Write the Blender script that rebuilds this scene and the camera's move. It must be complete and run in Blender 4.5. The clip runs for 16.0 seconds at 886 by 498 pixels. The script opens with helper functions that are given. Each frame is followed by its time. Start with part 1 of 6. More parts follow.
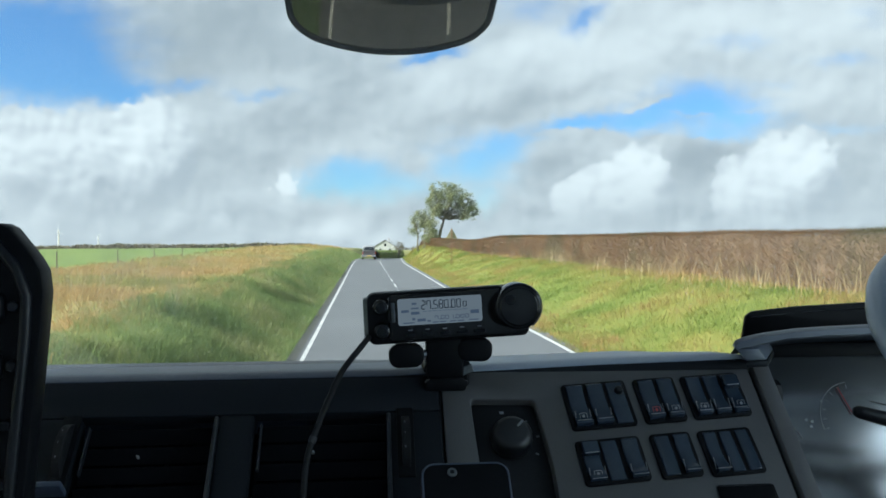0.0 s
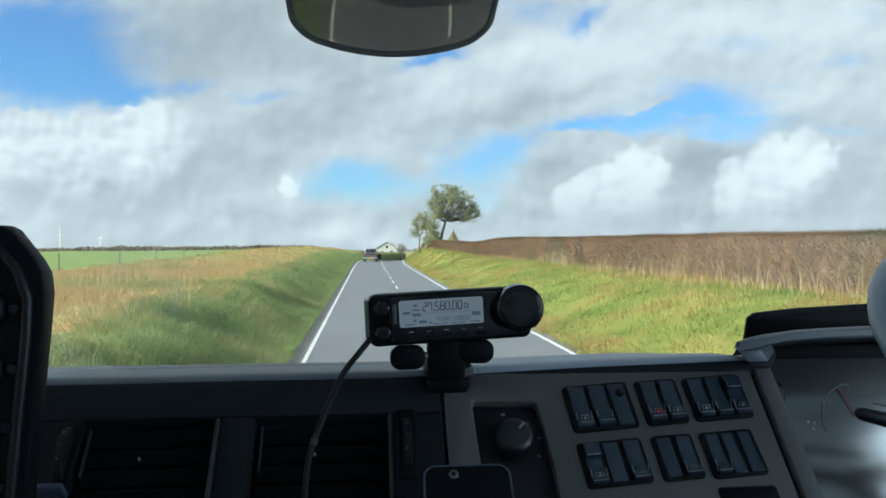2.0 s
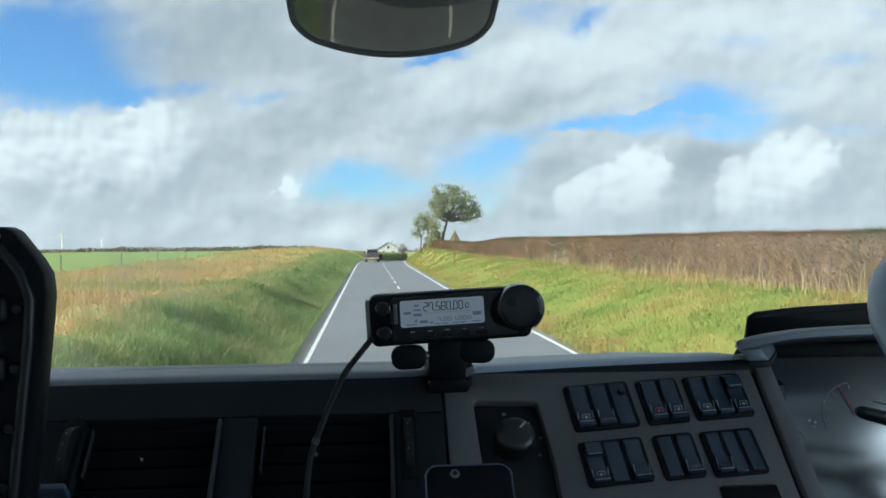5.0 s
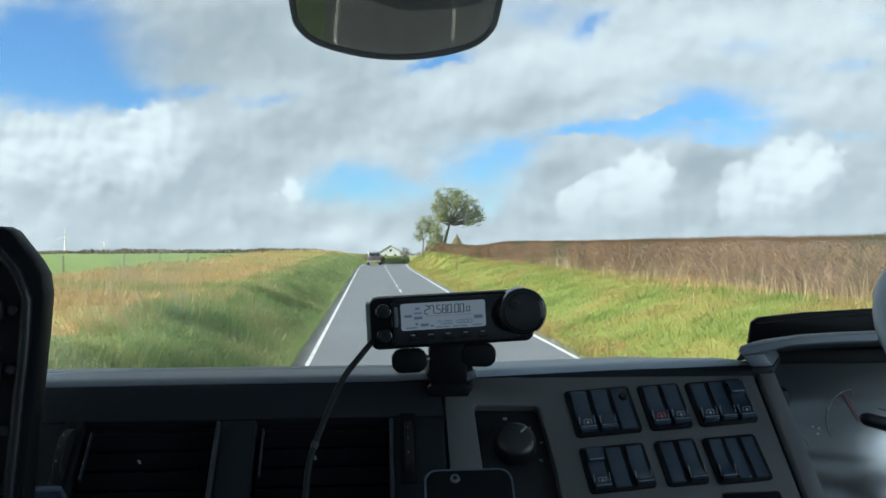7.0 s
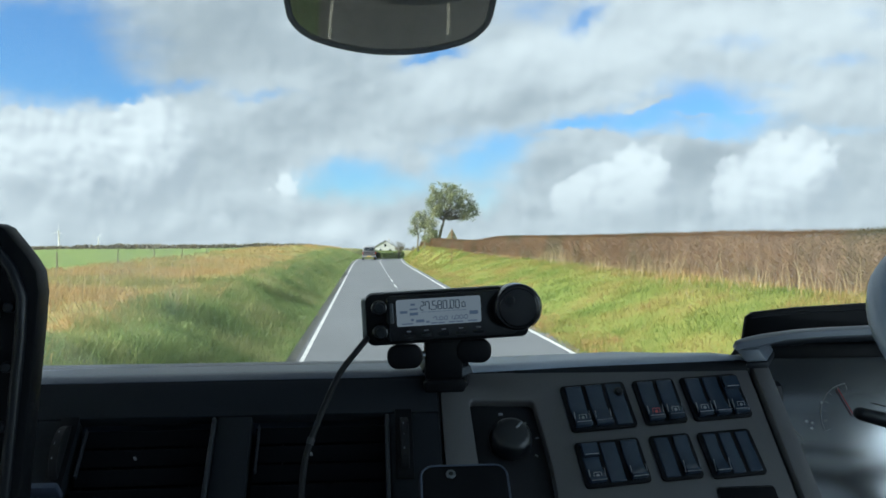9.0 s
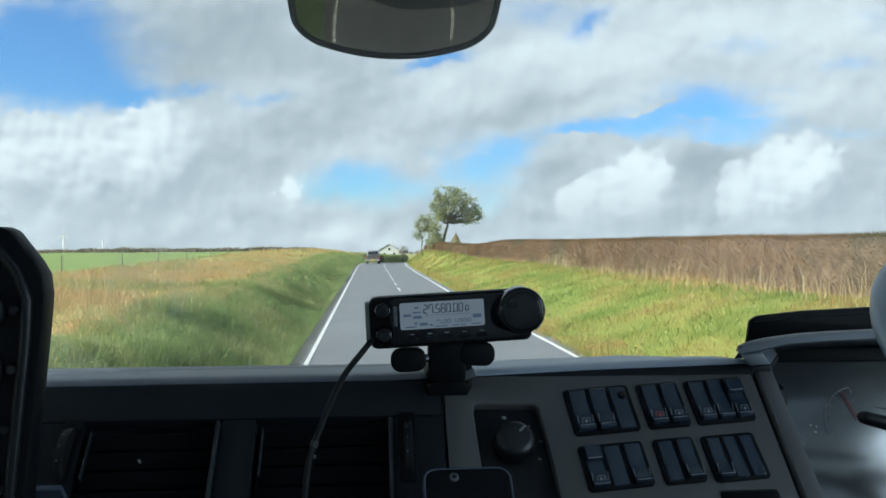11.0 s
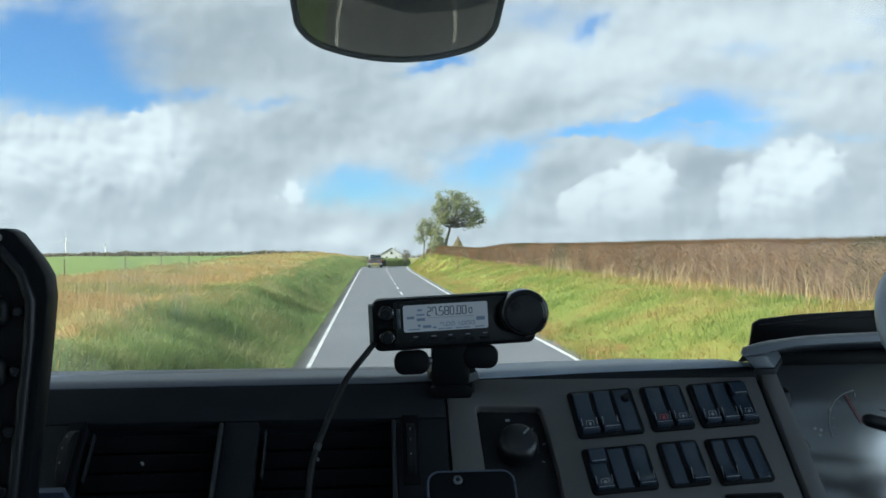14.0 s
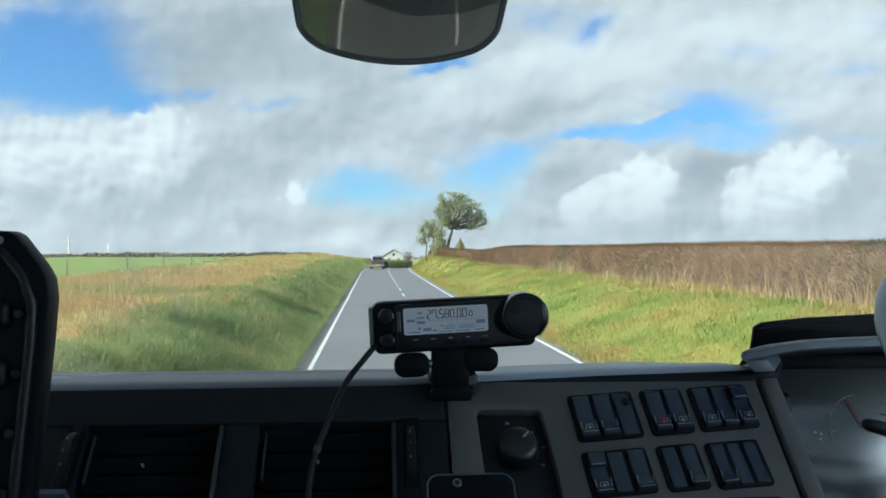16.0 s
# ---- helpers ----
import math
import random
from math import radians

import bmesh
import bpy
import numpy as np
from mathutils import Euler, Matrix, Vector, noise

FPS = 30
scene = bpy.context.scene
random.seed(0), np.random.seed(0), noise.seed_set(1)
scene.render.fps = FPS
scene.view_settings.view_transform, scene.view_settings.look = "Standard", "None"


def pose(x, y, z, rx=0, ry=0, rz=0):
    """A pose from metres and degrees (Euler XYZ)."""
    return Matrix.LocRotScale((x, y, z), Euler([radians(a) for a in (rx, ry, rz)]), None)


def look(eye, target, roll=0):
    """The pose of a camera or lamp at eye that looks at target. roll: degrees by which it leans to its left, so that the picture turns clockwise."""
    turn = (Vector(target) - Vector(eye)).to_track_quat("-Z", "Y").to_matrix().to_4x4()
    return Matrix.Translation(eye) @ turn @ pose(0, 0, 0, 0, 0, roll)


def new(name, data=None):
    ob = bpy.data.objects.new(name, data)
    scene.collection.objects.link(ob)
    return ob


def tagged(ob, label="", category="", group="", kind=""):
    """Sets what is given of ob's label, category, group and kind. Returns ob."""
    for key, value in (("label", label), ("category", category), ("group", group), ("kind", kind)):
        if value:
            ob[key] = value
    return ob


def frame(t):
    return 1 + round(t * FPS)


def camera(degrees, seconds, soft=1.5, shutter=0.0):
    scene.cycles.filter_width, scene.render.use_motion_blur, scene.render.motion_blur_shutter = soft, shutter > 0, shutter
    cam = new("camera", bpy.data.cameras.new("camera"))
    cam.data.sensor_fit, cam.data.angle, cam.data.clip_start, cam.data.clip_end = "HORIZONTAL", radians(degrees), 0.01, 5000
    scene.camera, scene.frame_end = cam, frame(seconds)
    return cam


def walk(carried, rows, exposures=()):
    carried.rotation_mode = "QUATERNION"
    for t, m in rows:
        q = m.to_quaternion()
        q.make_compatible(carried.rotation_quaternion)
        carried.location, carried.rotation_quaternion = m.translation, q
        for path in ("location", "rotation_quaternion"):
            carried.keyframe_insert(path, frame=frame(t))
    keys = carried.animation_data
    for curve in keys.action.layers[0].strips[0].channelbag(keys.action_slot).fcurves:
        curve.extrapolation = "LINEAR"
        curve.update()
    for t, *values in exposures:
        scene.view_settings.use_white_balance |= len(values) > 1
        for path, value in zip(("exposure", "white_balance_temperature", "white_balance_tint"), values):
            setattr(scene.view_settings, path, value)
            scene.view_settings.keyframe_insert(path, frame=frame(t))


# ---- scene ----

# ---------------------------------------------------------------- camera
# The eye sits in the cab of a lorry that stands on the road; it only sways and turns a little.
ROWS = [
    (0, -0.0023, -0.0042, 2.5012, 89.355, 0.112, -5.477),
    (0.5, -0.0019, -0.0050, 2.5005, 89.593, 0.045, -5.216),
    (1, -0.0017, -0.0044, 2.5012, 89.364, -0.170, -5.143),
    (1.5, -0.0026, -0.0057, 2.4998, 89.488, -0.014, -5.282),
    (2, -0.0019, -0.0038, 2.5009, 89.498, 0.165, -5.360),
    (2.5, -0.0034, -0.0035, 2.5010, 90.031, -0.218, -5.404),
    (3, -0.0031, -0.0033, 2.4995, 89.719, 0.097, -5.156),
    (3.5, -0.0019, -0.0027, 2.5007, 89.590, -0.283, -5.077),
    (4, -0.0011, -0.0061, 2.5015, 89.330, 0.419, -5.184),
    (6.5, -0.0018, -0.0048, 2.4998, 89.833, 0.122, -5.304),
    (7, 0.0000, -0.0000, 2.5000, 89.760, 0.000, -5.100),
    (7.5, -0.0016, -0.0058, 2.4995, 89.688, 0.023, -5.165),
    (8, -0.0010, -0.0032, 2.5009, 89.688, 0.007, -5.177),
    (8.5, -0.0014, -0.0032, 2.4988, 89.923, 0.073, -5.404),
    (9, -0.0006, -0.0006, 2.5013, 89.386, 0.098, -5.466),
    (11.5, -0.0001, -0.0025, 2.5008, 89.685, 0.037, -5.107),
    (12, 0.0013, 0.0003, 2.5006, 89.547, 0.018, -5.022),
    (12.5, 0.0028, -0.0007, 2.5004, 89.734, 0.026, -4.838),
    (13, 0.0002, -0.0023, 2.5007, 89.544, -0.369, -4.888),
    (13.5, 0.0031, 0.0007, 2.4998, 89.564, 0.138, -4.848),
    (14, -0.0015, -0.0013, 2.4994, 89.925, 0.052, -5.033),
    (14.5, 0.0003, -0.0004, 2.5008, 89.797, -0.072, -4.759),
    (15, -0.0012, 0.0008, 2.5014, 89.924, -0.026, -4.906),
    (15.5, -0.0022, -0.0034, 2.4984, 89.957, -0.150, -5.116),
    (16, 0.0002, -0.0031, 2.5008, 90.048, -0.114, -4.877),
]
cam = camera(57.4, 16.0, soft=1.6)
walk(cam, [(t, pose(*p)) for t, *p in ROWS], [(0.0, 1.1, 5750, 0), (16.0, 1.1, 5750, 0)])

# ---------------------------------------------------------------- world and sun
SUN_AZ, SUN_EL = radians(-110), radians(32)      # to the left of the road, a little behind


class Net:
    """Short forms for building node trees."""

    def __init__(self, tree):
        self.n, self.l = tree.nodes, tree.links
        self.n.clear()

    def add(self, kind, ins=None, **props):
        node = self.n.new(kind)
        for k, v in props.items():
            setattr(node, k, v)
        for k, v in (ins or {}).items():
            if isinstance(v, bpy.types.NodeSocket):
                self.l.new(v, node.inputs[k])
            else:
                node.inputs[k].default_value = v
        return node

    def math(self, op, a, b=0.0, c=0.0, clamp=False):
        return self.add("ShaderNodeMath", {0: a, 1: b, 2: c}, operation=op, use_clamp=clamp).outputs[0]

    def mix(self, f, a, b):
        return self.add("ShaderNodeMix", {0: f, 6: a, 7: b}, data_type="RGBA").outputs[2]

    def noise(self, vec, scale, detail=4.0, rough=0.55, dist=0.0):
        return self.add("ShaderNodeTexNoise", {"Vector": vec, "Scale": scale, "Detail": detail, "Roughness": rough,
                                               "Distortion": dist}).outputs[0]

    def ramp(self, f, lo, hi):
        return self.add("ShaderNodeMapRange", {0: f, 1: lo, 2: hi, 3: 0.0, 4: 1.0},
                        interpolation_type="SMOOTHSTEP").outputs[0]


world = bpy.data.worlds.new("sky")
scene.world = world
world.use_nodes = True
W = Net(world.node_tree)
SKY = 0.42                                        # brightness of the sunlit cloud


def sky_nodes():
    way = W.add("ShaderNodeTexCoord").outputs["Generated"]
    # slopes to the side and upwards from the line of the road's far end, about one unit to the degree
    turned = W.add("ShaderNodeVectorRotate", {"Vector": way, "Angle": radians(5.1)}, rotation_type="Z_AXIS").outputs[0]
    xyz = W.add("ShaderNodeSeparateXYZ", {0: turned}).outputs
    ahead = W.math("MAXIMUM", xyz[1], 0.15)
    u = W.math("MULTIPLY", W.math("DIVIDE", xyz[0], ahead), 57.3)
    v = W.math("MULTIPLY", W.math("DIVIDE", xyz[2], ahead), 57.3)
    flat = W.add("ShaderNodeCombineXYZ", {0: u, 1: v, 2: 0.0}).outputs[0]

    def shifted(dx, dy, sx=1.0, sy=1.0):
        return W.add("ShaderNodeVectorMath", {0: flat, 1: (sx, sy, 1.0), 2: (dx * sx, dy * sy, 0.0)}, operation="MULTIPLY_ADD").outputs[0]

    # ragged edges: the masses are laid out on slopes shifted by coarse and fine noise
    wob = W.add("ShaderNodeTexNoise", {"Vector": flat, "Scale": 0.30, "Detail": 2.0, "Roughness": 0.5}).outputs[1]
    rag = W.add("ShaderNodeTexNoise", {"Vector": flat, "Scale": 1.3, "Detail": 4.0, "Roughness": 0.55}).outputs[1]
    wx, rx = W.add("ShaderNodeSeparateXYZ", {0: wob}).outputs, W.add("ShaderNodeSeparateXYZ", {0: rag}).outputs
    u2 = W.math("MULTIPLY_ADD", W.math("SUBTRACT", rx[0], 0.5), 1.5, W.math("MULTIPLY_ADD", W.math("SUBTRACT", wx[0], 0.5), 2.2, u))
    v2 = W.math("MULTIPLY_ADD", W.math("SUBTRACT", rx[1], 0.5), 1.1, W.math("MULTIPLY_ADD", W.math("SUBTRACT", wx[1], 0.5), 1.4, v))

    lump = W.add("ShaderNodeTexNoise", {"Vector": flat, "Scale": 0.8, "Detail": 3.0, "Roughness": 0.6}).outputs[1]
    lx = W.add("ShaderNodeSeparateXYZ", {0: lump}).outputs
    u3 = W.math("MULTIPLY_ADD", W.math("SUBTRACT", lx[0], 0.5), 1.9, W.math("MULTIPLY_ADD", W.math("SUBTRACT", rx[1], 0.5), 1.2, u2))
    v3 = W.math("MULTIPLY_ADD", W.math("SUBTRACT", lx[1], 0.5), 1.7, W.math("MULTIPLY_ADD", W.math("SUBTRACT", rx[0], 0.5), 1.0, v2))

    def blob(at, a, e, w, h, turn=0.0):
        """A soft ellipse in the sky: aside, up, half width, half height, slope."""
        dx, dy = W.math("SUBTRACT", at[0], a), W.math("SUBTRACT", at[1], e)
        if turn:
            dy = W.math("SUBTRACT", dy, W.math("MULTIPLY", dx, turn))
        p, q = W.math("DIVIDE", dx, w), W.math("DIVIDE", dy, h)
        return W.math("EXPONENT", W.math("MULTIPLY", W.math("MULTIPLY_ADD", p, p, W.math("MULTIPLY", q, q)), -1.0))

    def total(items, at=(u2, v2)):
        s = 0.0
        for gain, *b in items:
            s = W.math("MULTIPLY_ADD", blob(at, *b), gain, s)
        return s

    gaps = total([(1.35, -29.76, 13.6, 4.4, 4), (0.9, -24.96, 11.8, 3.6, 2.2), (0.9, -21.96, 10.28, 2, 1.04),
             (0.55, -25.36, 16.2, 4.4, 2.4), (0.25, -20.96, 13.8, 3.2, 2.4), (0.62, -17.76, 11.08, 2.4, 0.56, 0.1),
             (0.55, -12.16, 10.2, 2.4, 0.48), (1, -6.16, 4.4, 3, 1.52), (0.85, 2.44, 5.4, 3.4, 1.92), (0.5, -2.16, 3.6, 2.4, 1.2),
             (0.6, 4.84, 6.8, 1.8, 1.04), (0.5, 3.52, 2.68, 1.04, 1.2), (0.45, -8.96, 3.6, 1.2, 0.8),
             (0.95, 18.44, 9.8, 3.12, 1.76), (0.9, 13.84, 8.52, 3.8, 0.96, 0.12), (0.9, 8.64, 8, 3, 0.64, 0.1),
             (0.75, 22.04, 8.8, 2.8, 1.04), (0.6, 20.24, 7.4, 2.8, 0.56), (0.45, 28.64, 7.88, 3.2, 0.56, -0.05),
             (0.75, 10.64, 15.6, 1.44, 1.04, 0.6), (0.6, 6.64, 16.4, 3.2, 1.36), (1.15, -0.36, 12.92, 2.4, 0.56, 0.2),
             (0.45, 21.84, 13.88, 3, 0.8), (0.5, 28.64, 12.6, 2.4, 0.56), (0.3, 23.84, 10.8, 1.6, 0.4),
             (0.25, 30.64, 15.8, 1.6, 1.6)])
    wisps = total([(1.3, 14.64, 9.56, 1.68, 0.28, 0.28), (1.2, 9.44, 7.48, 3.2, 0.28, -0.08), (0.55, 18.24, 8.84, 2.4, 0.24, -0.05),
             (0.5, 22.64, 9.16, 2.4, 0.24, -0.03), (0.6, -1.96, 5.08, 1.04, 0.64), (0.35, 0.64, 6.28, 2, 0.4, 0.3),
             (0.8, 17.84, 7.08, 3.2, 0.32, 0.03), (0.35, 5.84, 5.4, 1.2, 0.4)])
    lit = total([(0.45, -27.76, 9.2, 4.4, 0.88), (0.4, -19.96, 8.4, 2.2, 1.6), (0.35, -26.96, 5.8, 2.4, 1.2),
             (0.45, 11.84, 13.4, 5.2, 2, 0.25), (0.4, 5.84, 13.6, 3.2, 0.96, 0.3), (0.35, 20.64, 15.4, 6.4, 1.8),
             (0.4, 27.84, 15, 4.8, 2.4), (0.3, -0.96, 10.6, 4.8, 1.6, 0.2), (0.35, -7.36, 0.6, 2.4, 0.64),
             (0.4, -10.56, 4.2, 0.72, 0.88), (0.25, -4.96, 6.8, 2.8, 0.64), (0.25, -28.96, 1.8, 2.4, 1.04),
             (0.3, -8.96, 11, 2.4, 1.04), (0.25, 26.64, 10.2, 4.8, 1.2), (0.25, 15.84, 11, 2.4, 0.64, 0.2),
             (0.35, -3.76, -0.04, 2, 0.4)])
    dull = total([(0.3, 20.04, 6.2, 2, 1.04), (0.2, 8.04, 5.4, 2, 1.2), (0.25, -5.76, 10.4, 4.8, 1.6), (0.55, -18.16, 13.8, 6, 3),
             (0.3, -7.36, 12.2, 3.6, 2.4), (0.35, -13.76, 15.8, 3.2, 1.6), (0.32, -10.56, 8, 3.6, 1.2),
             (0.3, 2.64, 8.8, 6, 0.88, 0.2), (0.3, -15.36, 5.8, 4.4, 1.04), (0.3, -14.16, 2, 2.4, 0.88),
             (0.25, -23.76, 4.2, 2.8, 1.6), (0.22, -3.36, 2.2, 2.4, 1.04), (0.55, 18.24, 5.4, 1.84, 1.6),
             (0.3, 7.04, 5, 1.6, 1.04), (0.2, 18.64, 2.2, 8, 1.04), (0.3, 29.84, 5, 2.4, 1.6), (0.2, 8.24, 10.2, 3.2, 0.56, 0.2),
             (0.2, -24.56, 14.6, 1.6, 2.4), (0.15, 8.64, 1.8, 3.6, 0.88)])
    heads = [(1, 24.44, 2.6, 4, 4.88), (0.7, 26.64, 5, 2, 2.48), (0.6, 21.04, 2.2, 2.08, 3.44), (1.1, 14.64, 3.08, 2.16, 3.92),
             (0.8, 12.04, 2, 3, 3.36), (0.6, 9.44, 2.2, 2.2, 2.48), (1.2, -10.72, 3.96, 0.68, 0.88),
             (0.9, -6.88, 0.2, 2.16, 1.12), (0.7, -3.76, -0.4, 1.52, 0.72), (0.9, -29.76, 5.4, 6.8, 4.48),
             (0.9, -19.76, 6.4, 3, 3.8), (0.5, -24.16, 3.8, 4.4, 4.4), (0.6, -15.36, 1.4, 1.6, 1.2)]
    heap = total(heads, (u3, v3))
    sunward = total(heads, (W.math("ADD", u3, -1.2), W.math("ADD", v3, 1.9)))
    fine = W.math("SUBTRACT", W.noise(flat, 0.16, 5.0, 0.5), 0.5)
    puff = W.math("SUBTRACT", W.noise(flat, 0.6, 6.0, 0.55), 0.5)
    # billows: density set against the density a little nearer the sun
    billow = W.math("SUBTRACT", W.noise(flat, 0.34, 7.0, 0.58), W.noise(shifted(-0.45, 0.55), 0.34, 7.0, 0.58))
    streak = W.math("SUBTRACT", W.noise(shifted(0.0, 0.0, 0.3, 1.4), 0.7, 5.0, 0.6), 0.5)
    # far round from the view the sky is broken cloud by noise alone
    wide = W.noise(W.add("ShaderNodeVectorMath", {0: way, 1: (1.0, 1.0, 2.2)}, operation="MULTIPLY").outputs[0], 2.6, 6.0)
    away = W.math("MAXIMUM", W.ramp(W.math("ABSOLUTE", u), 40.0, 60.0), W.ramp(v, 20.0, 30.0))
    hole = W.math("MULTIPLY_ADD", fine, 0.35, W.math("SUBTRACT", gaps, W.math("MULTIPLY", wisps, 0.3)))
    hole = W.math("MULTIPLY_ADD", puff, 0.35, W.math("MULTIPLY_ADD", streak, 0.45, hole))
    hole = W.math("MULTIPLY_ADD", away, W.math("MULTIPLY_ADD", wide, 3.0, -1.75), hole)
    blue = W.math("MULTIPLY", W.ramp(hole, 0.05, 1.15), W.math("MULTIPLY_ADD", W.ramp(W.math("MULTIPLY_ADD", streak, 0.8, wisps), 0.15, 0.8), -0.75, 0.95))
    glow = W.math("ADD", W.math("SUBTRACT", lit, dull), W.math("MULTIPLY_ADD", billow, 1.15, W.math("MULTIPLY_ADD", fine, 0.6, 0.50)))
    glow = W.math("MULTIPLY_ADD", puff, 0.25, glow)
    glow = W.ramp(glow, -0.25, 1.25)
    cloud = W.mix(glow, (0.49 * SKY, 0.54 * SKY, 0.575 * SKY, 1), (0.95 * SKY, 0.985 * SKY, 0.99 * SKY, 1))
    # heaped clouds, lit on the side towards the sun, fading downwards into the haze
    firm = W.math("MULTIPLY_ADD", puff, 0.3, heap)
    firm = W.math("MULTIPLY", W.ramp(firm, 0.38, 0.49), W.ramp(v2, -0.5, 6.0))
    head = W.math("MULTIPLY_ADD", W.math("SUBTRACT", heap, sunward), 1.05, W.math("MULTIPLY_ADD", billow, 2.2, 0.34), clamp=True)
    head = W.mix(head, (0.58 * SKY, 0.63 * SKY, 0.67 * SKY, 1), (1.05 * SKY, 1.08 * SKY, 1.08 * SKY, 1))
    air = W.add("ShaderNodeTexSky", sky_type="NISHITA", sun_disc=False, sun_elevation=SUN_EL,
                sun_rotation=SUN_AZ % (2 * math.pi), air_density=1.0, dust_density=0.1, ozone_density=3.0).outputs[0]
    air = W.add("ShaderNodeVectorMath", {0: air, 1: (0.048, 0.067, 0.084)}, operation="MULTIPLY").outputs[0]
    dim = W.add("ShaderNodeMapRange", {0: v, 1: 1.0, 2: 15.0, 3: 0.84, 4: 0.88}).outputs[0]
    air = W.add("ShaderNodeVectorMath", {0: air, 3: dim}, operation="SCALE").outputs[0]
    back = W.add("ShaderNodeBackground", {0: W.mix(firm, W.mix(blue, cloud, air), head), 1: 1.0})
    W.add("ShaderNodeOutputWorld", {0: back.outputs[0]})


sky_nodes()

sun = new("sun", bpy.data.lights.new("sun", "SUN"))
sun.data.energy, sun.data.angle, sun.data.color = 4.6, radians(0.6), (1.0, 0.95, 0.87)
sun.matrix_world = look((math.sin(SUN_AZ) * math.cos(SUN_EL) * 50, math.cos(SUN_AZ) * math.cos(SUN_EL) * 50,
                         math.sin(SUN_EL) * 50), (0, 0, 0))

# added lamp at the unseen driver's window, to brighten the cab's right side
cab_fill = new("cab_fill_light", bpy.data.lights.new("cab_fill_light", "AREA"))
cab_fill.data.shape, cab_fill.data.size, cab_fill.data.size_y = "RECTANGLE", 0.80, 1.2
cab_fill.data.energy, cab_fill.data.color = 4.6, (0.76, 0.89, 1.0)
cab_fill.matrix_world = pose(1.33, 0.02, 2.45, 0, 90, 0)


# ---------------------------------------------------------------- materials
def mat(name, c1, c2=None, rough=0.6, metal=0.0, scale=8.0, fine=60.0, bump=0.0, spec=0.5, island=False, single=False,
        wear=None, coat=0.0, ior=1.5, even=False):
    """Two colours mixed by coarse and fine noise, with relief; island: by piece as well."""
    m = bpy.data.materials.new(name)
    m.use_nodes = True
    N = Net(m.node_tree)
    pos = N.add("ShaderNodeNewGeometry").outputs["Position"] if not single else N.add("ShaderNodeTexCoord").outputs["Object"]
    big, small = N.noise(pos, scale, 3.0), N.noise(pos, fine, 2.0)
    f = N.math("ADD", N.math("MULTIPLY", big, 0.6), N.math("MULTIPLY", small, 0.4))
    f = N.ramp(f, 0.36, 0.64)
    if island:
        r = N.add("ShaderNodeNewGeometry").outputs["Random Per Island"]
        f = N.math("ADD", N.math("MULTIPLY", f, 0.5), N.math("MULTIPLY", r, 0.5))
    c2 = c2 or tuple(v * 0.75 for v in c1)
    col = N.mix(f, (*c1, 1), (*c2, 1))
    if wear:
        col = N.mix(N.ramp(N.noise(pos, scale * 2.7, 5.0), 0.58, 0.7), col, (*wear, 1))
    ins = {"Base Color": col, "Roughness": rough, "Metallic": metal, "Specular IOR Level": spec, "Coat Weight": coat, "IOR": ior}
    if rough > 0.12 and not even:
        ins["Roughness"] = N.math("MULTIPLY_ADD", N.math("SUBTRACT", small, 0.5), 0.18, rough, clamp=True)
    if bump:
        ins["Normal"] = N.add("ShaderNodeBump", {"Strength": bump, "Distance": 0.6 / fine, "Height": small}).outputs[0]
    b = N.add("ShaderNodeBsdfPrincipled", ins)
    N.add("ShaderNodeOutputMaterial", {0: b.outputs[0]})
    return m


def foliage(name, cols, patch=0.6, through_light=0.25, rough=0.6, each=0.5):
    """Leaf or blade colours picked piece by piece and in patches, with light coming through."""
    m = bpy.data.materials.new(name)
    m.use_nodes = True
    N = Net(m.node_tree)
    geo = N.add("ShaderNodeNewGeometry").outputs
    f = N.math("ADD", N.math("MULTIPLY", geo["Random Per Island"], each),
               N.math("MULTIPLY", N.ramp(N.noise(geo["Position"], patch, 4.0), 0.3, 0.7), 1.0 - each))
    ramp = N.add("ShaderNodeValToRGB", {0: f})
    el = ramp.color_ramp.elements
    while len(el) < len(cols):
        el.new(0.5)
    for i, c in enumerate(cols):
        el[i].position, el[i].color = 0.12 + 0.76 * i / (len(cols) - 1), (*c, 1)
    b = N.add("ShaderNodeBsdfPrincipled", {"Base Color": ramp.outputs[0], "Roughness": rough, "Specular IOR Level": 0.12})
    t = N.add("ShaderNodeBsdfTranslucent", {0: ramp.outputs[0]})
    s = N.add("ShaderNodeMixShader", {0: through_light, 1: b.outputs[0], 2: t.outputs[0]})
    N.add("ShaderNodeOutputMaterial", {0: s.outputs[0]})
    return m


def emit(name, col, power):
    m = bpy.data.materials.new(name)
    m.use_nodes = True
    N = Net(m.node_tree)
    pos = N.add("ShaderNodeNewGeometry").outputs["Position"]
    c = N.mix(N.noise(pos, 25.0), (*col, 1), (*[v * 0.86 for v in col], 1))
    e = N.add("ShaderNodeEmission", {0: c, 1: power})
    N.add("ShaderNodeOutputMaterial", {0: e.outputs[0]})
    return m


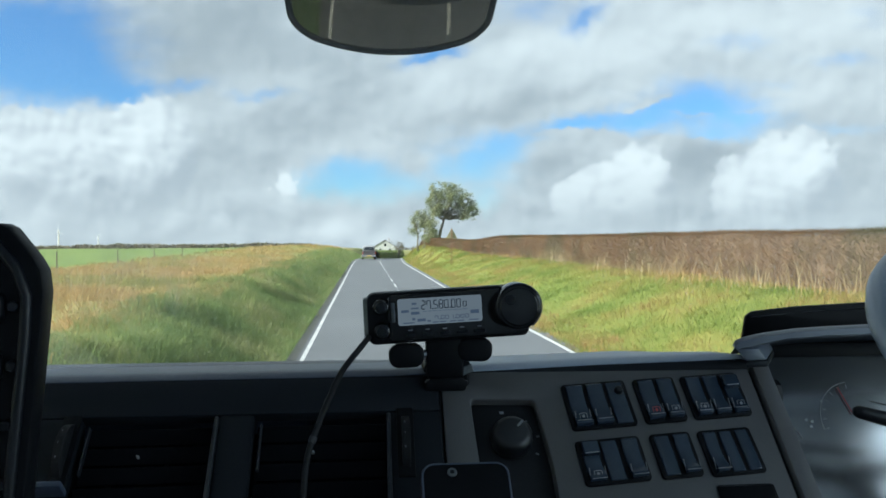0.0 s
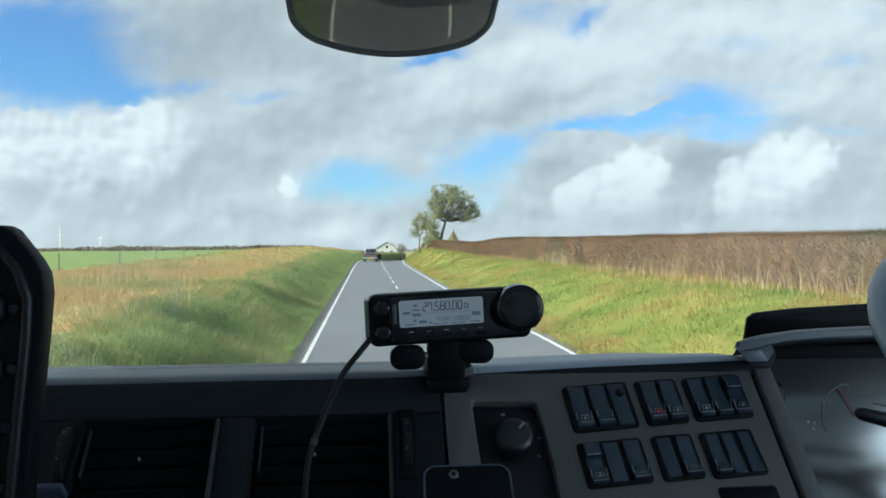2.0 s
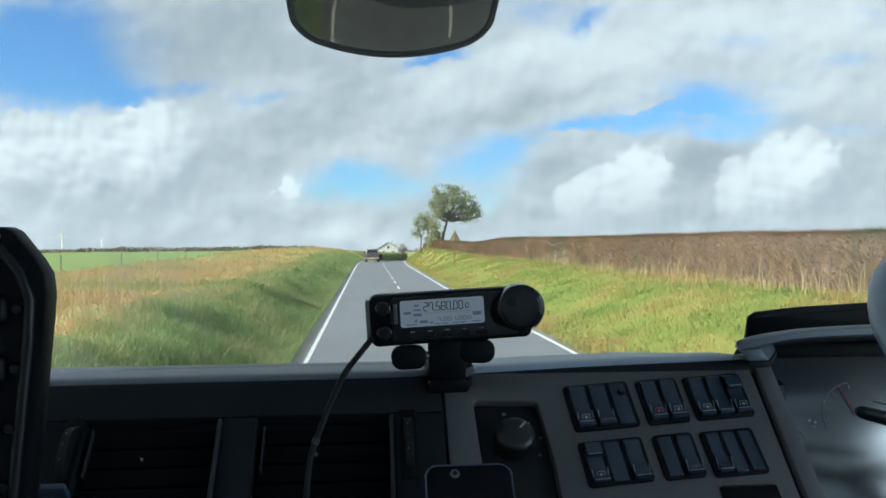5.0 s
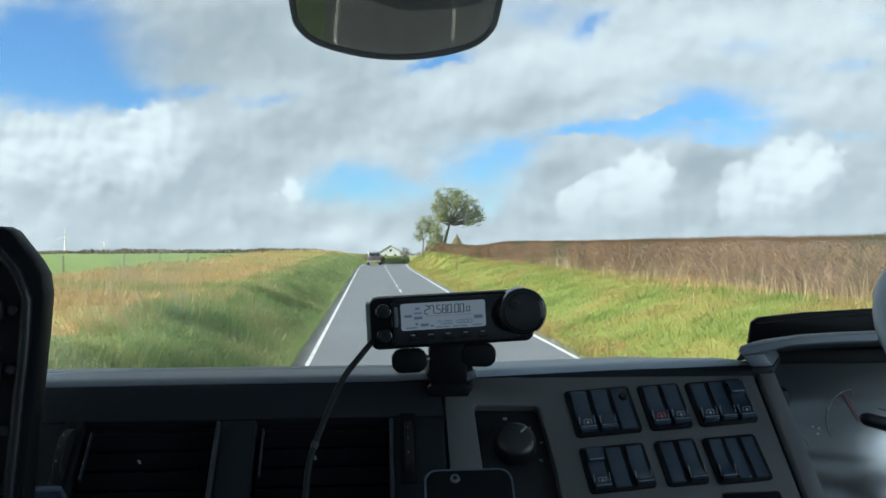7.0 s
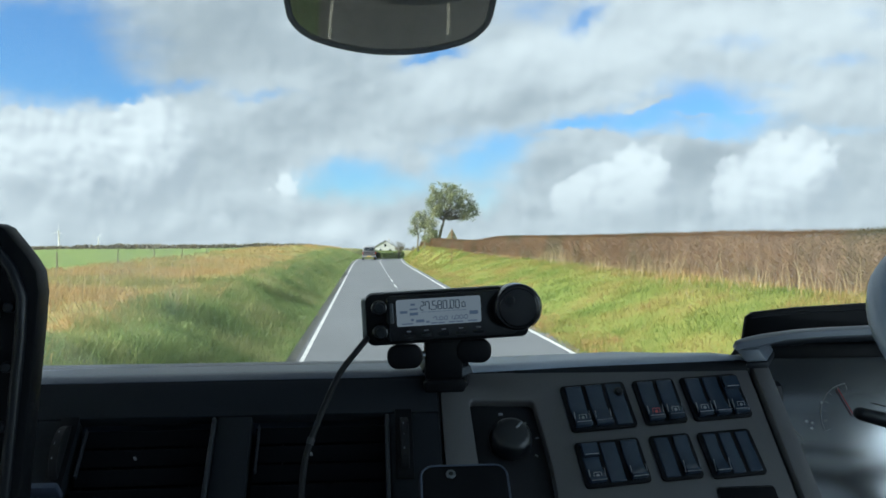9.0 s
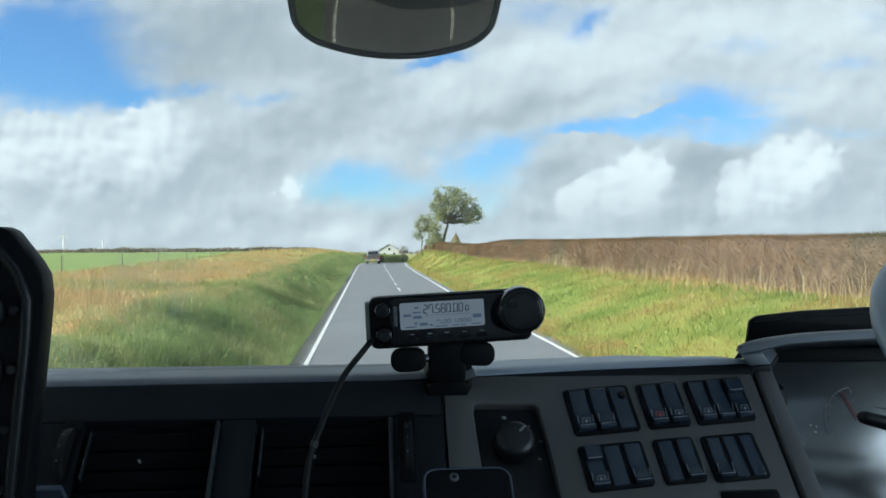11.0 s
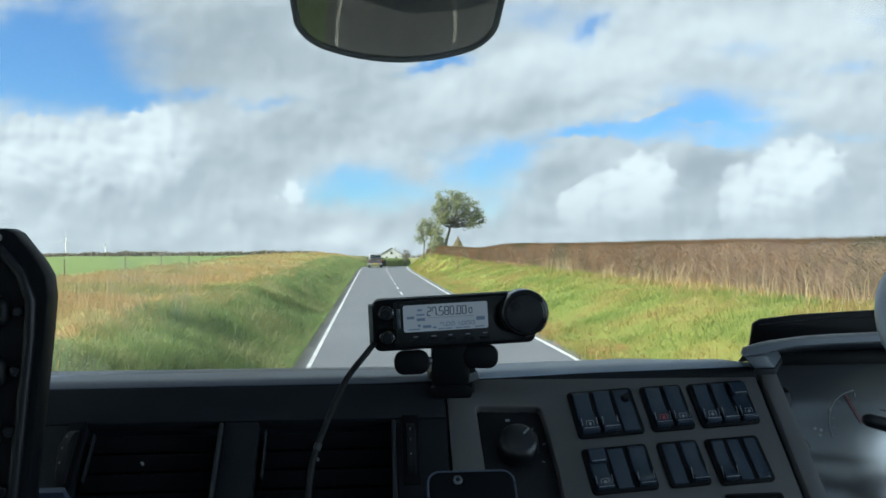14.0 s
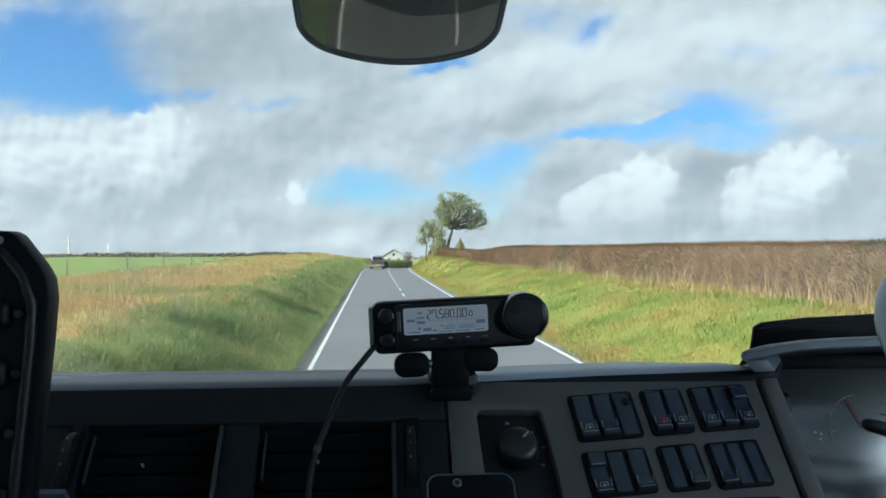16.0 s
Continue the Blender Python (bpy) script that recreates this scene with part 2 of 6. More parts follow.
def windscreen_glass():
    """Clear laminated glass with a thin film of road dirt and a smeared patch."""
    m = bpy.data.materials.new("windscreen_glass")
    m.use_nodes = True
    N = Net(m.node_tree)
    pos = N.add("ShaderNodeNewGeometry").outputs["Position"]
    g = N.add("ShaderNodeBsdfPrincipled", {"Base Color": (1, 1, 1, 1), "Roughness": 0.0, "IOR": 1.08,
                                           "Transmission Weight": 1.0})
    d = N.add("ShaderNodeBsdfDiffuse", {0: (0.75, 0.77, 0.8, 1)})
    t = N.add("ShaderNodeBsdfTranslucent", {0: (0.75, 0.77, 0.8, 1)})
    dirt = N.add("ShaderNodeMixShader", {0: 0.5, 1: d.outputs[0], 2: t.outputs[0]})
    xyz = N.add("ShaderNodeSeparateXYZ", {0: pos}).outputs
    u = N.math("DIVIDE", N.math("SUBTRACT", xyz[0], -0.36), 0.085)
    v = N.math("DIVIDE", N.math("SUBTRACT", xyz[2], 2.44), 0.06)
    patch = N.math("EXPONENT", N.math("MULTIPLY", N.math("MULTIPLY_ADD", u, u, N.math("MULTIPLY", v, v)), -1.0))
    patch = N.math("MULTIPLY", patch, N.ramp(N.noise(pos, 26.0, 5.0), 0.3, 0.75))
    specks = N.ramp(N.noise(pos, 210.0, 1.0), 0.80, 0.86)
    f = N.math("MULTIPLY_ADD", patch, 0.14, N.math("MULTIPLY_ADD", specks, 0.15, 0.034), clamp=True)
    s = N.add("ShaderNodeMixShader", {0: f, 1: g.outputs[0], 2: dirt.outputs[0]})
    N.add("ShaderNodeOutputMaterial", {0: s.outputs[0]})
    return m


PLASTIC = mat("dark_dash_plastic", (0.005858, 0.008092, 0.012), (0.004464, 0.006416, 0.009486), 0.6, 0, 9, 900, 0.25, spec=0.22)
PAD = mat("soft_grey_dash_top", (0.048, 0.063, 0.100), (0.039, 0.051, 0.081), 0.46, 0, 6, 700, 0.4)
# Far paler than PAD, to carry the stronger light on this side.
LITCENTREPAD = mat("blue_grey_lit_centre_top", (0.2798, 0.3358, 0.4332), (0.236, 0.2846, 0.365), 0.42, 0, 6, 700, 0.4)
PANEL = mat("grey_panel_plastic", (0.08607, 0.08495, 0.08831), (0.07154, 0.07098, 0.07377), 0.42, 0, 7, 800, 0.25)
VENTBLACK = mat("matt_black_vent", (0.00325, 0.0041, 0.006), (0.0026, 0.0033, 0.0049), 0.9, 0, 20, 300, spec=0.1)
BLACK = mat("black_plastic", (0.0042, 0.00528, 0.0081), (0.00312, 0.00408, 0.0063), 0.42, 0, 20, 500, 0.1, spec=0.3)
GLOSS = mat("glossy_black_plastic", (0.002, 0.002, 0.0024), (0.0016, 0.0016, 0.002), 0.16, 0, 20, 500, spec=0.5)
RUBBER = mat("black_rubber", (0.0051, 0.0057, 0.0075), (0.0036, 0.0042, 0.0057), 0.6, 0, 20, 400, 0.2, spec=0.3)
RECESS = mat("dark_recess_plastic", (0.00924, 0.0104, 0.01294), (0.00762, 0.008544, 0.01085), 0.6, 0, 12, 600, 0.2, spec=0.3)
BEZEL = mat("matt_black_bezel", (0.0021, 0.0027, 0.0042), (0.00168, 0.00216, 0.00336), 0.5, 0, 20, 500, spec=0.15)
SWITCH = mat("blue_black_switch_plastic", (0.02438, 0.03563, 0.05625), (0.01969, 0.02906, 0.04688), 0.22, 0, 40, 900, even=True)
# Print, and the slivers that stand for highlights.
MARK = mat("pale_print_and_glint", (0.192, 0.2016, 0.2208), (0.144, 0.1536, 0.1728), 0.5, 0, 40, 300)
DIALMARK = mat("white_dial_print", (0.217, 0.224, 0.231), (0.182, 0.189, 0.196), 0.5, 0, 40, 300)
CHEEK = mat("dark_grey_cheek", (0.1235, 0.1222, 0.1261), (0.104, 0.1027, 0.1066), 0.45, 0, 7, 800, 0.25)
REDMARK = mat("red_printed_mark", (0.33, 0.03, 0.036), (0.27, 0.024, 0.03), 0.5, 0, 40, 300)
KNOB = mat("satin_black_knob", (0.005096, 0.006468, 0.009016), (0.00392, 0.005096, 0.007448), 0.4, 0, 20, 500)
DULLSTEEL = mat("dull_dark_steel", (0.16, 0.17, 0.18), (0.11, 0.12, 0.13), 0.45, 1.0, 30, 300)
STEEL = mat("bright_steel", (0.55, 0.56, 0.57), (0.42, 0.43, 0.44), 0.3, 1.0, 30, 300)
VENTTRIM = mat("grey_vent_trim", (0.0182, 0.0203, 0.0252), (0.014, 0.0154, 0.0196), 0.4, 0, 30, 400)
MIRRORRIM = mat("dusty_blue_black_rim", (0.006, 0.008, 0.013), (0.010, 0.012, 0.017), 0.5, 0, 30, 700, 0.3, spec=0.25, wear=(0.03, 0.032, 0.036))
MIRROR = mat("tinted_mirror_silver", (0.135, 0.128, 0.104), (0.120, 0.114, 0.092), 0.02, 1.0, 3, 60)
LCD = emit("lcd_backlight", (0.35, 0.405, 0.47), 0.185)
LCDINK = mat("lcd_ink", (0.05, 0.068, 0.10), (0.042, 0.058, 0.088), 0.5)
LCDBLUE = emit("lcd_faded_segment", (0.16, 0.22, 0.33), 0.16)
# On the radio this pale grey stands for sunlight and a highlight line.
CASEGREY = mat("pale_case_and_step_grey", (0.20, 0.21, 0.20), (0.15, 0.16, 0.155), 0.5, 0, 30, 400)
# Unseen lining, kept pale and bluish to bounce light onto the dash.
CABTRIM = mat("grey_cab_lining", (0.60, 0.645, 0.71), (0.55, 0.59, 0.65), 0.8, 0, 5, 300, 0.3)
# Same plastic as PAD, made paler so the hood looks better lit.
LITHOODPAD = mat("soft_blue_grey_lit_hood", (0.09673, 0.1113, 0.1387), (0.08384, 0.09673, 0.121), 0.45, 0, 6, 700, 0.3)
GLASS = windscreen_glass()
# Index set high to strengthen the side window's glare in the lens.
LENS = mat("glossy_cluster_lens", (0.012, 0.0144, 0.018), (0.0156, 0.0186, 0.0222), 0.18, 0, 5, 60, spec=0.5, ior=3.3, even=True)
WHEELGREY = mat("blue_grey_wheel_rim", (0.204, 0.2516, 0.3196), (0.1768, 0.2176, 0.2788), 0.38, 0, 10, 500, 0.2)

ASPHALT = mat("worn_asphalt", (0.126, 0.1327, 0.1411), (0.0966, 0.1025, 0.11), 0.78, 0, 0.35, 22, 0.35, wear=(0.145, 0.152, 0.16))
ROADMARGIN = mat("dark_road_margin", (0.060, 0.062, 0.058), (0.095, 0.092, 0.080), 0.9, 0, 1.5, 24, 0.5, wear=(0.13, 0.125, 0.105))
PAINT = mat("white_road_paint", (0.62, 0.62, 0.60), (0.46, 0.46, 0.45), 0.6, 0, 2.0, 30, 0.2, wear=(0.36, 0.36, 0.36))
BARK = mat("grey_bark", (0.13, 0.115, 0.09), (0.075, 0.068, 0.052), 0.9, 0, 5, 40, 0.6)
BARKPALE = mat("pale_bark", (0.24, 0.21, 0.15), (0.14, 0.12, 0.085), 0.9, 0, 5, 40, 0.6)
POLEWOOD = mat("weathered_pole_wood", (0.24, 0.19, 0.11), (0.15, 0.12, 0.075), 0.85, 0, 3, 50, 0.5)
RUST = mat("rusty_steel", (0.22, 0.085, 0.035), (0.13, 0.055, 0.03), 0.8, 0, 6, 50, 0.4)
SIGNBACK = mat("dull_sign_back", (0.30, 0.27, 0.14), (0.22, 0.20, 0.11), 0.6, 0.2, 4, 40, 0.1)
WIRE = mat("dark_cable", (0.03, 0.03, 0.03), (0.02, 0.02, 0.02), 0.6)
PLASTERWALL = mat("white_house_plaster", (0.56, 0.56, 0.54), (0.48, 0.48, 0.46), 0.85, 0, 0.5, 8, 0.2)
SLATE = mat("grey_slate", (0.17, 0.17, 0.18), (0.12, 0.12, 0.13), 0.7, 0, 0.8, 10, 0.3)
DARKGLASS = mat("dark_window_glass", (0.02, 0.025, 0.03), (0.015, 0.02, 0.025), 0.08, 0, 2, 20)
TURBINE = mat("white_turbine_paint", (0.80, 0.80, 0.80), (0.74, 0.74, 0.74), 0.4, 0, 0.1, 1)
CARPAINT = mat("dark_maroon_grey_car_paint", (0.11, 0.10, 0.105), (0.095, 0.088, 0.092), 0.28, 0.3, 3, 60, coat=0.5)
CARTRIM = mat("silver_car_trim", (0.32, 0.32, 0.33), (0.27, 0.27, 0.28), 0.4, 0.2, 5, 60)
TAIL = mat("red_tail_lens", (0.45, 0.02, 0.02), (0.35, 0.015, 0.015), 0.2, 0, 10, 60)
PLATE = mat("yellow_number_plate", (0.75, 0.55, 0.06), (0.68, 0.48, 0.05), 0.4, 0, 10, 60)
GREENPAINT = mat("flaking_green_paint", (0.22, 0.33, 0.14), (0.30, 0.36, 0.18), 0.75, 0, 1.2, 15, 0.3, wear=(0.42, 0.36, 0.22))
DKGREEN = mat("dark_green_paint", (0.03, 0.13, 0.08), (0.02, 0.09, 0.06), 0.6, 0, 2, 20)
GREYBIN = mat("pale_grey_bin_plastic", (0.42, 0.44, 0.44), (0.34, 0.36, 0.36), 0.6, 0, 2, 30, 0.1)
PAPER = mat("white_paper", (0.8, 0.8, 0.78), (0.74, 0.74, 0.72), 0.8)
REDLID = mat("faded_red_lid", (0.42, 0.10, 0.07), (0.34, 0.08, 0.06), 0.6)

GRASS_BANK = foliage("rank_bank_grass", [(0.165, 0.235, 0.085), (0.21, 0.28, 0.10), (0.27, 0.32, 0.115), (0.37, 0.36, 0.17)], 0.6, 0.5, each=0.35)
GRASS_DRY = foliage("dry_rush_grass", [(0.19, 0.23, 0.065), (0.35, 0.31, 0.11), (0.48, 0.35, 0.15), (0.44, 0.26, 0.11), (0.54, 0.42, 0.20)], 0.16, 0.35, each=0.35)
GRASS_VERGE = foliage("bright_verge_grass", [(0.16, 0.225, 0.045), (0.205, 0.255, 0.052), (0.27, 0.27, 0.062), (0.34, 0.285, 0.085), (0.38, 0.25, 0.10)], 0.5, 0.4, each=0.3)
STRAW = foliage("dead_straw_stems", [(0.30, 0.22, 0.11), (0.42, 0.33, 0.18), (0.50, 0.41, 0.25)], 0.8, 0.2)
STRAW_RUST = foliage("rusty_edge_grass", [(0.30, 0.30, 0.08), (0.42, 0.27, 0.11), (0.46, 0.24, 0.11)], 0.5, 0.25)
HEDGE_LEAF = foliage("brown_winter_hedge", [(0.125, 0.115, 0.052), (0.17, 0.122, 0.056), (0.21, 0.124, 0.060), (0.245, 0.140, 0.068), (0.30, 0.20, 0.105)], 0.4, 0.5, each=0.25)
# Distance haze is mixed into these colours.
FAR_HEDGE = foliage("hazed_far_hedge", [(0.19, 0.18, 0.135), (0.23, 0.21, 0.15), (0.28, 0.245, 0.18)], 0.05, 0.45)
HEDGE_CORE = mat("hedge_shade_twigs", (0.19, 0.125, 0.075), (0.10, 0.07, 0.045), 0.95, 0, 2.2, 30, 0.8)
LEAF_TREE = foliage("dull_olive_leaves", [(0.19, 0.225, 0.115), (0.28, 0.31, 0.155), (0.35, 0.365, 0.185), (0.41, 0.39, 0.21)], 0.7, 0.6)
LEAF_BROWN = foliage("brown_twig_tips", [(0.10, 0.085, 0.045), (0.16, 0.12, 0.06), (0.14, 0.13, 0.05)], 0.7, 0.25)


def ground_material():
    """Grassland: verge, dry rushes and mown pasture by what grows there."""
    m = bpy.data.materials.new("grassland")
    m.use_nodes = True
    N = Net(m.node_tree)
    pos = N.add("ShaderNodeNewGeometry").outputs["Position"]
    grows = N.add("ShaderNodeSeparateColor", {0: N.add("ShaderNodeAttribute", attribute_name="grows").outputs[0]}).outputs
    n1, n2, n3 = N.noise(pos, 0.25, 5.0), N.noise(pos, 2.4, 4.0), N.noise(pos, 18.0, 3.0)
    mixed = N.ramp(N.math("ADD", N.math("MULTIPLY", n1, 0.5), N.math("ADD", N.math("MULTIPLY", n2, 0.3), N.math("MULTIPLY", n3, 0.2))), 0.36, 0.64)
    verge = N.mix(mixed, (0.11, 0.17, 0.06, 1), (0.18, 0.24, 0.075, 1))
    bright = N.mix(mixed, (0.175, 0.225, 0.045, 1), (0.28, 0.265, 0.065, 1))
    dry = N.mix(mixed, (0.20, 0.225, 0.07, 1), (0.40, 0.30, 0.12, 1))
    past = N.mix(mixed, (0.17, 0.235, 0.07, 1), (0.21, 0.26, 0.085, 1))
    col = N.mix(grows[0], verge, bright)
    col = N.mix(grows[1], col, dry)
    col = N.mix(grows[2], col, past)
    bump = N.add("ShaderNodeBump", {"Strength": 0.8, "Distance": 0.12, "Height": n3}).outputs[0]
    b = N.add("ShaderNodeBsdfPrincipled", {"Base Color": col, "Roughness": 0.9, "Specular IOR Level": 0.15, "Normal": bump})
    N.add("ShaderNodeOutputMaterial", {0: b.outputs[0]})
    return m


GROUND = ground_material()


# ---------------------------------------------------------------- mesh helpers
def placed(ob):
    m = Matrix.Identity(4)
    while ob:
        m = ob.matrix_parent_inverse @ ob.matrix_basis @ m if ob.parent else ob.matrix_basis @ m
        ob = ob.parent
    return m


def thing(name, at, label, category, group="", kind=""):
    ob = new(name)
    ob.empty_display_size = 0.1
    ob.matrix_basis = Matrix.Translation(at)
    return tagged(ob, label, category, group, kind)


def finish(bm, name, material, smooth=None):
    me = bpy.data.meshes.new(name)
    if smooth is not None:
        lim = radians(smooth)
        for f in bm.faces:
            f.smooth = True
        for e in bm.edges:
            if len(e.link_faces) == 2 and e.calc_face_angle(0) > lim:
                e.smooth = False
    bm.to_mesh(me)
    bm.free()
    me.materials.append(material)
    return me


def part(name, bm, material, parent=None, label="", smooth=None):
    """One mesh, given in world places, as a part of its thing (or as a thing, with no parent)."""
    me = bm if isinstance(bm, bpy.types.Mesh) else finish(bm, name, material, smooth)
    ob = new(name, me)
    if parent is not None:
        ob.parent = parent
        ob.matrix_parent_inverse = placed(parent).inverted()
    return tagged(ob, label) if label else ob


def box(bm, size, m=None, bevel=0.0, seg=2):
    """A box centred on m, bevelled."""
    geo = bmesh.ops.create_cube(bm, size=1.0)["verts"]
    bmesh.ops.scale(bm, vec=size, verts=geo)
    if bevel:
        edges = list({e for v in geo for e in v.link_edges})
        r = bmesh.ops.bevel(bm, geom=edges, offset=bevel, segments=seg, profile=0.5, affect="EDGES")
        geo = list({v for v in r["verts"]} | {v for v in geo if v.is_valid})
    if m is not None:
        bmesh.ops.transform(bm, matrix=m, verts=geo)
    return bm


def cyl(bm, r1, r2, h, m=None, seg=24, bevel=0.0):
    """A cylinder or cone along z from 0 to h."""
    geo = bmesh.ops.create_cone(bm, cap_ends=True, segments=seg, radius1=r1, radius2=r2, depth=h,
                                matrix=Matrix.Translation((0, 0, h / 2)))["verts"]
    if bevel:
        edges = list({e for v in geo for e in v.link_edges if len(e.link_faces) == 2 and e.calc_face_angle(0) > 0.7})
        r = bmesh.ops.bevel(bm, geom=edges, offset=bevel, segments=2, profile=0.5, affect="EDGES")
        geo = list({v for v in r["verts"]} | {v for v in geo if v.is_valid})
    if m is not None:
        bmesh.ops.transform(bm, matrix=m, verts=geo)
    return bm


def tube(bm, pts, radii, seg=8, cap=True):
    """A tube along points with a radius at each."""
    pts = [Vector(p) for p in pts]
    rings, side = [], None
    for i, p in enumerate(pts):
        d = (pts[min(i + 1, len(pts) - 1)] - pts[max(i - 1, 0)]).normalized()
        if side is None:
            side = d.orthogonal().normalized()
        side = (side - d * side.dot(d)).normalized()
        up = d.cross(side)
        r = radii[i] if hasattr(radii, "__len__") else radii
        rings.append([bm.verts.new(p + (side * math.cos(a) + up * math.sin(a)) * r)
                      for a in (2 * math.pi * k / seg for k in range(seg))])
    for a, b in zip(rings, rings[1:]):
        for k in range(seg):
            bm.faces.new((a[k], a[(k + 1) % seg], b[(k + 1) % seg], b[k]))
    if cap:
        bm.faces.new(rings[0][::-1])
        bm.faces.new(rings[-1])
    return bm


def prism(bm, outline, depth, m=None, bevel=0.0, seg=2):
    """An outline in x, y drawn out along z from 0 to depth."""
    vs = [bm.verts.new((x, y, 0)) for x, y in outline]
    f = bm.faces.new(vs)
    top = bmesh.ops.extrude_face_region(bm, geom=[f])["geom"]
    tv = [v for v in top if isinstance(v, bmesh.types.BMVert)]
    bmesh.ops.translate(bm, vec=(0, 0, depth), verts=tv)
    geo = vs + tv
    bmesh.ops.recalc_face_normals(bm, faces=list({f for v in geo for f in v.link_faces}))
    if bevel:
        edges = list({e for v in geo for e in v.link_edges if len(e.link_faces) == 2 and e.calc_face_angle(0) > 0.5})
        r = bmesh.ops.bevel(bm, geom=edges, offset=bevel, segments=seg, profile=0.5, affect="EDGES")
        geo = list({v for v in r["verts"]} | {v for v in geo if v.is_valid})
    if m is not None:
        bmesh.ops.transform(bm, matrix=m, verts=geo)
    return bm


def rounded(w, h, r, n=5):
    """The outline of a rounded rectangle about 0, 0."""
    out = []
    for cx, cy, a0 in ((w / 2 - r, h / 2 - r, 0), (-w / 2 + r, h / 2 - r, 90), (-w / 2 + r, -h / 2 + r, 180), (w / 2 - r, -h / 2 + r, 270)):
        for k in range(n + 1):
            a = radians(a0 + 90 * k / n)
            out.append((cx + r * math.cos(a), cy + r * math.sin(a)))
    return out


def frame_axes(origin, xaxis, yaxis):
    """A pose from an origin, the x axis and a hint for the y axis."""
    x = Vector(xaxis).normalized()
    z = x.cross(Vector(yaxis)).normalized()
    y = z.cross(x)
    m = Matrix((x, y, z)).transposed().to_4x4()
    m.translation = origin
    return m


def mesh_of(name, verts, faces_flat, sides, material):
    """A mesh from numpy arrays: vertices, and faces that all have that many sides."""
    me = bpy.data.meshes.new(name)
    n = len(faces_flat) // sides
    me.vertices.add(len(verts))
    me.vertices.foreach_set("co", np.asarray(verts, dtype=np.float32).ravel())
    me.loops.add(n * sides)
    me.loops.foreach_set("vertex_index", np.asarray(faces_flat, dtype=np.int32))
    me.polygons.add(n)
    me.polygons.foreach_set("loop_start", np.arange(n, dtype=np.int32) * sides)
    me.update(calc_edges=True)
    me.validate()
    me.materials.append(material)
    return me


# ---------------------------------------------------------------- lie of the land
def smooth(a, b, v):
    t = np.clip((np.asarray(v, float) - a) / (b - a), 0, 1)
    return t * t * (3 - 2 * t)


def road_x(y):
    """The middle of the road: straight, then a gentle bend to the right."""
    y = np.asarray(y, float)
    b = np.clip(y - 82, 0, 90)
    return 1.62 + 0.10 * b * b / 180 + 0.10 * np.clip(y - 172, 0, 730)


def road_z(y):
    """Level, then over a crest."""
    y = np.asarray(y, float)
    b = np.clip(y - 100, 0, 70)
    return -0.0006 * b * b - np.clip(y - 170, 0, 60) * 0.012 - np.clip(y - 230, 0, 1e9) * 0.0126


def land(x, y, rough=1.0):
    """Height of the ground; rough=0 leaves out the tussocks and small swells."""
    x, y = np.asarray(x, float), np.asarray(y, float)
    d, r = x - road_x(y), np.hypot(x, y)
    a = np.abs(d)
    fall = -(0.0076 + 0.005 * smooth(0.35, 0.22, x / np.maximum(r, 1.0))) * np.clip(r - 130, 0, 1e9) * smooth(130, 260, r)
    soft = 0.10 * np.sin(x * 0.31 + 1.3) * np.sin(y * 0.23) + 0.06 * np.sin(x * 0.9 + y * 0.7)
    near = smooth(-30, -5, y)
    bank_l = (0.30 + 0.72 * near) * smooth(3.25, 5.8, a)
    field_l = 0.95 + 0.7 * np.exp(-((y - 115) / 45) ** 2) * np.exp(-((a - 9) / 16) ** 2) - 0.5 * (1 - near) + fall
    pinch = 2.8 * smooth(45, 95, y)
    bank_r = (1.2 + 0.45 * smooth(50, 95, y)) * smooth(3.3 - 0.4 * smooth(20, 45, y), 8.6 - pinch, a)
    field_r = 1.2 + 0.45 * np.exp(-((y - 100) / 40) ** 2) + fall
    left = (road_z(y) + bank_l) * (1 - smooth(4.5, 11, a)) + field_l * smooth(4.5, 11, a)
    right = (road_z(y) + bank_r) * (1 - smooth(7, 13, a)) + field_r * smooth(7, 13, a)
    left = left - 2.6 * np.exp(-((x - 10) / 45) ** 2 - ((y - 410) / 60) ** 2)
    tuss = 0.10 * np.sin(x * 2.1 + 2 * np.sin(y * 0.9)) * np.sin(y * 1.7 + 1.5 * np.sin(x * 1.3)) * (r < 80)
    soft = (soft * np.where(d < 0, 1.0, 0.35) + np.where(d < 0, tuss, 0.12 * tuss)) * rough
    out = np.where(d < 0, left, right) + soft * smooth(3.4, 6.0, a)
    return np.where(a < 3.1, road_z(y) - 0.06, out)


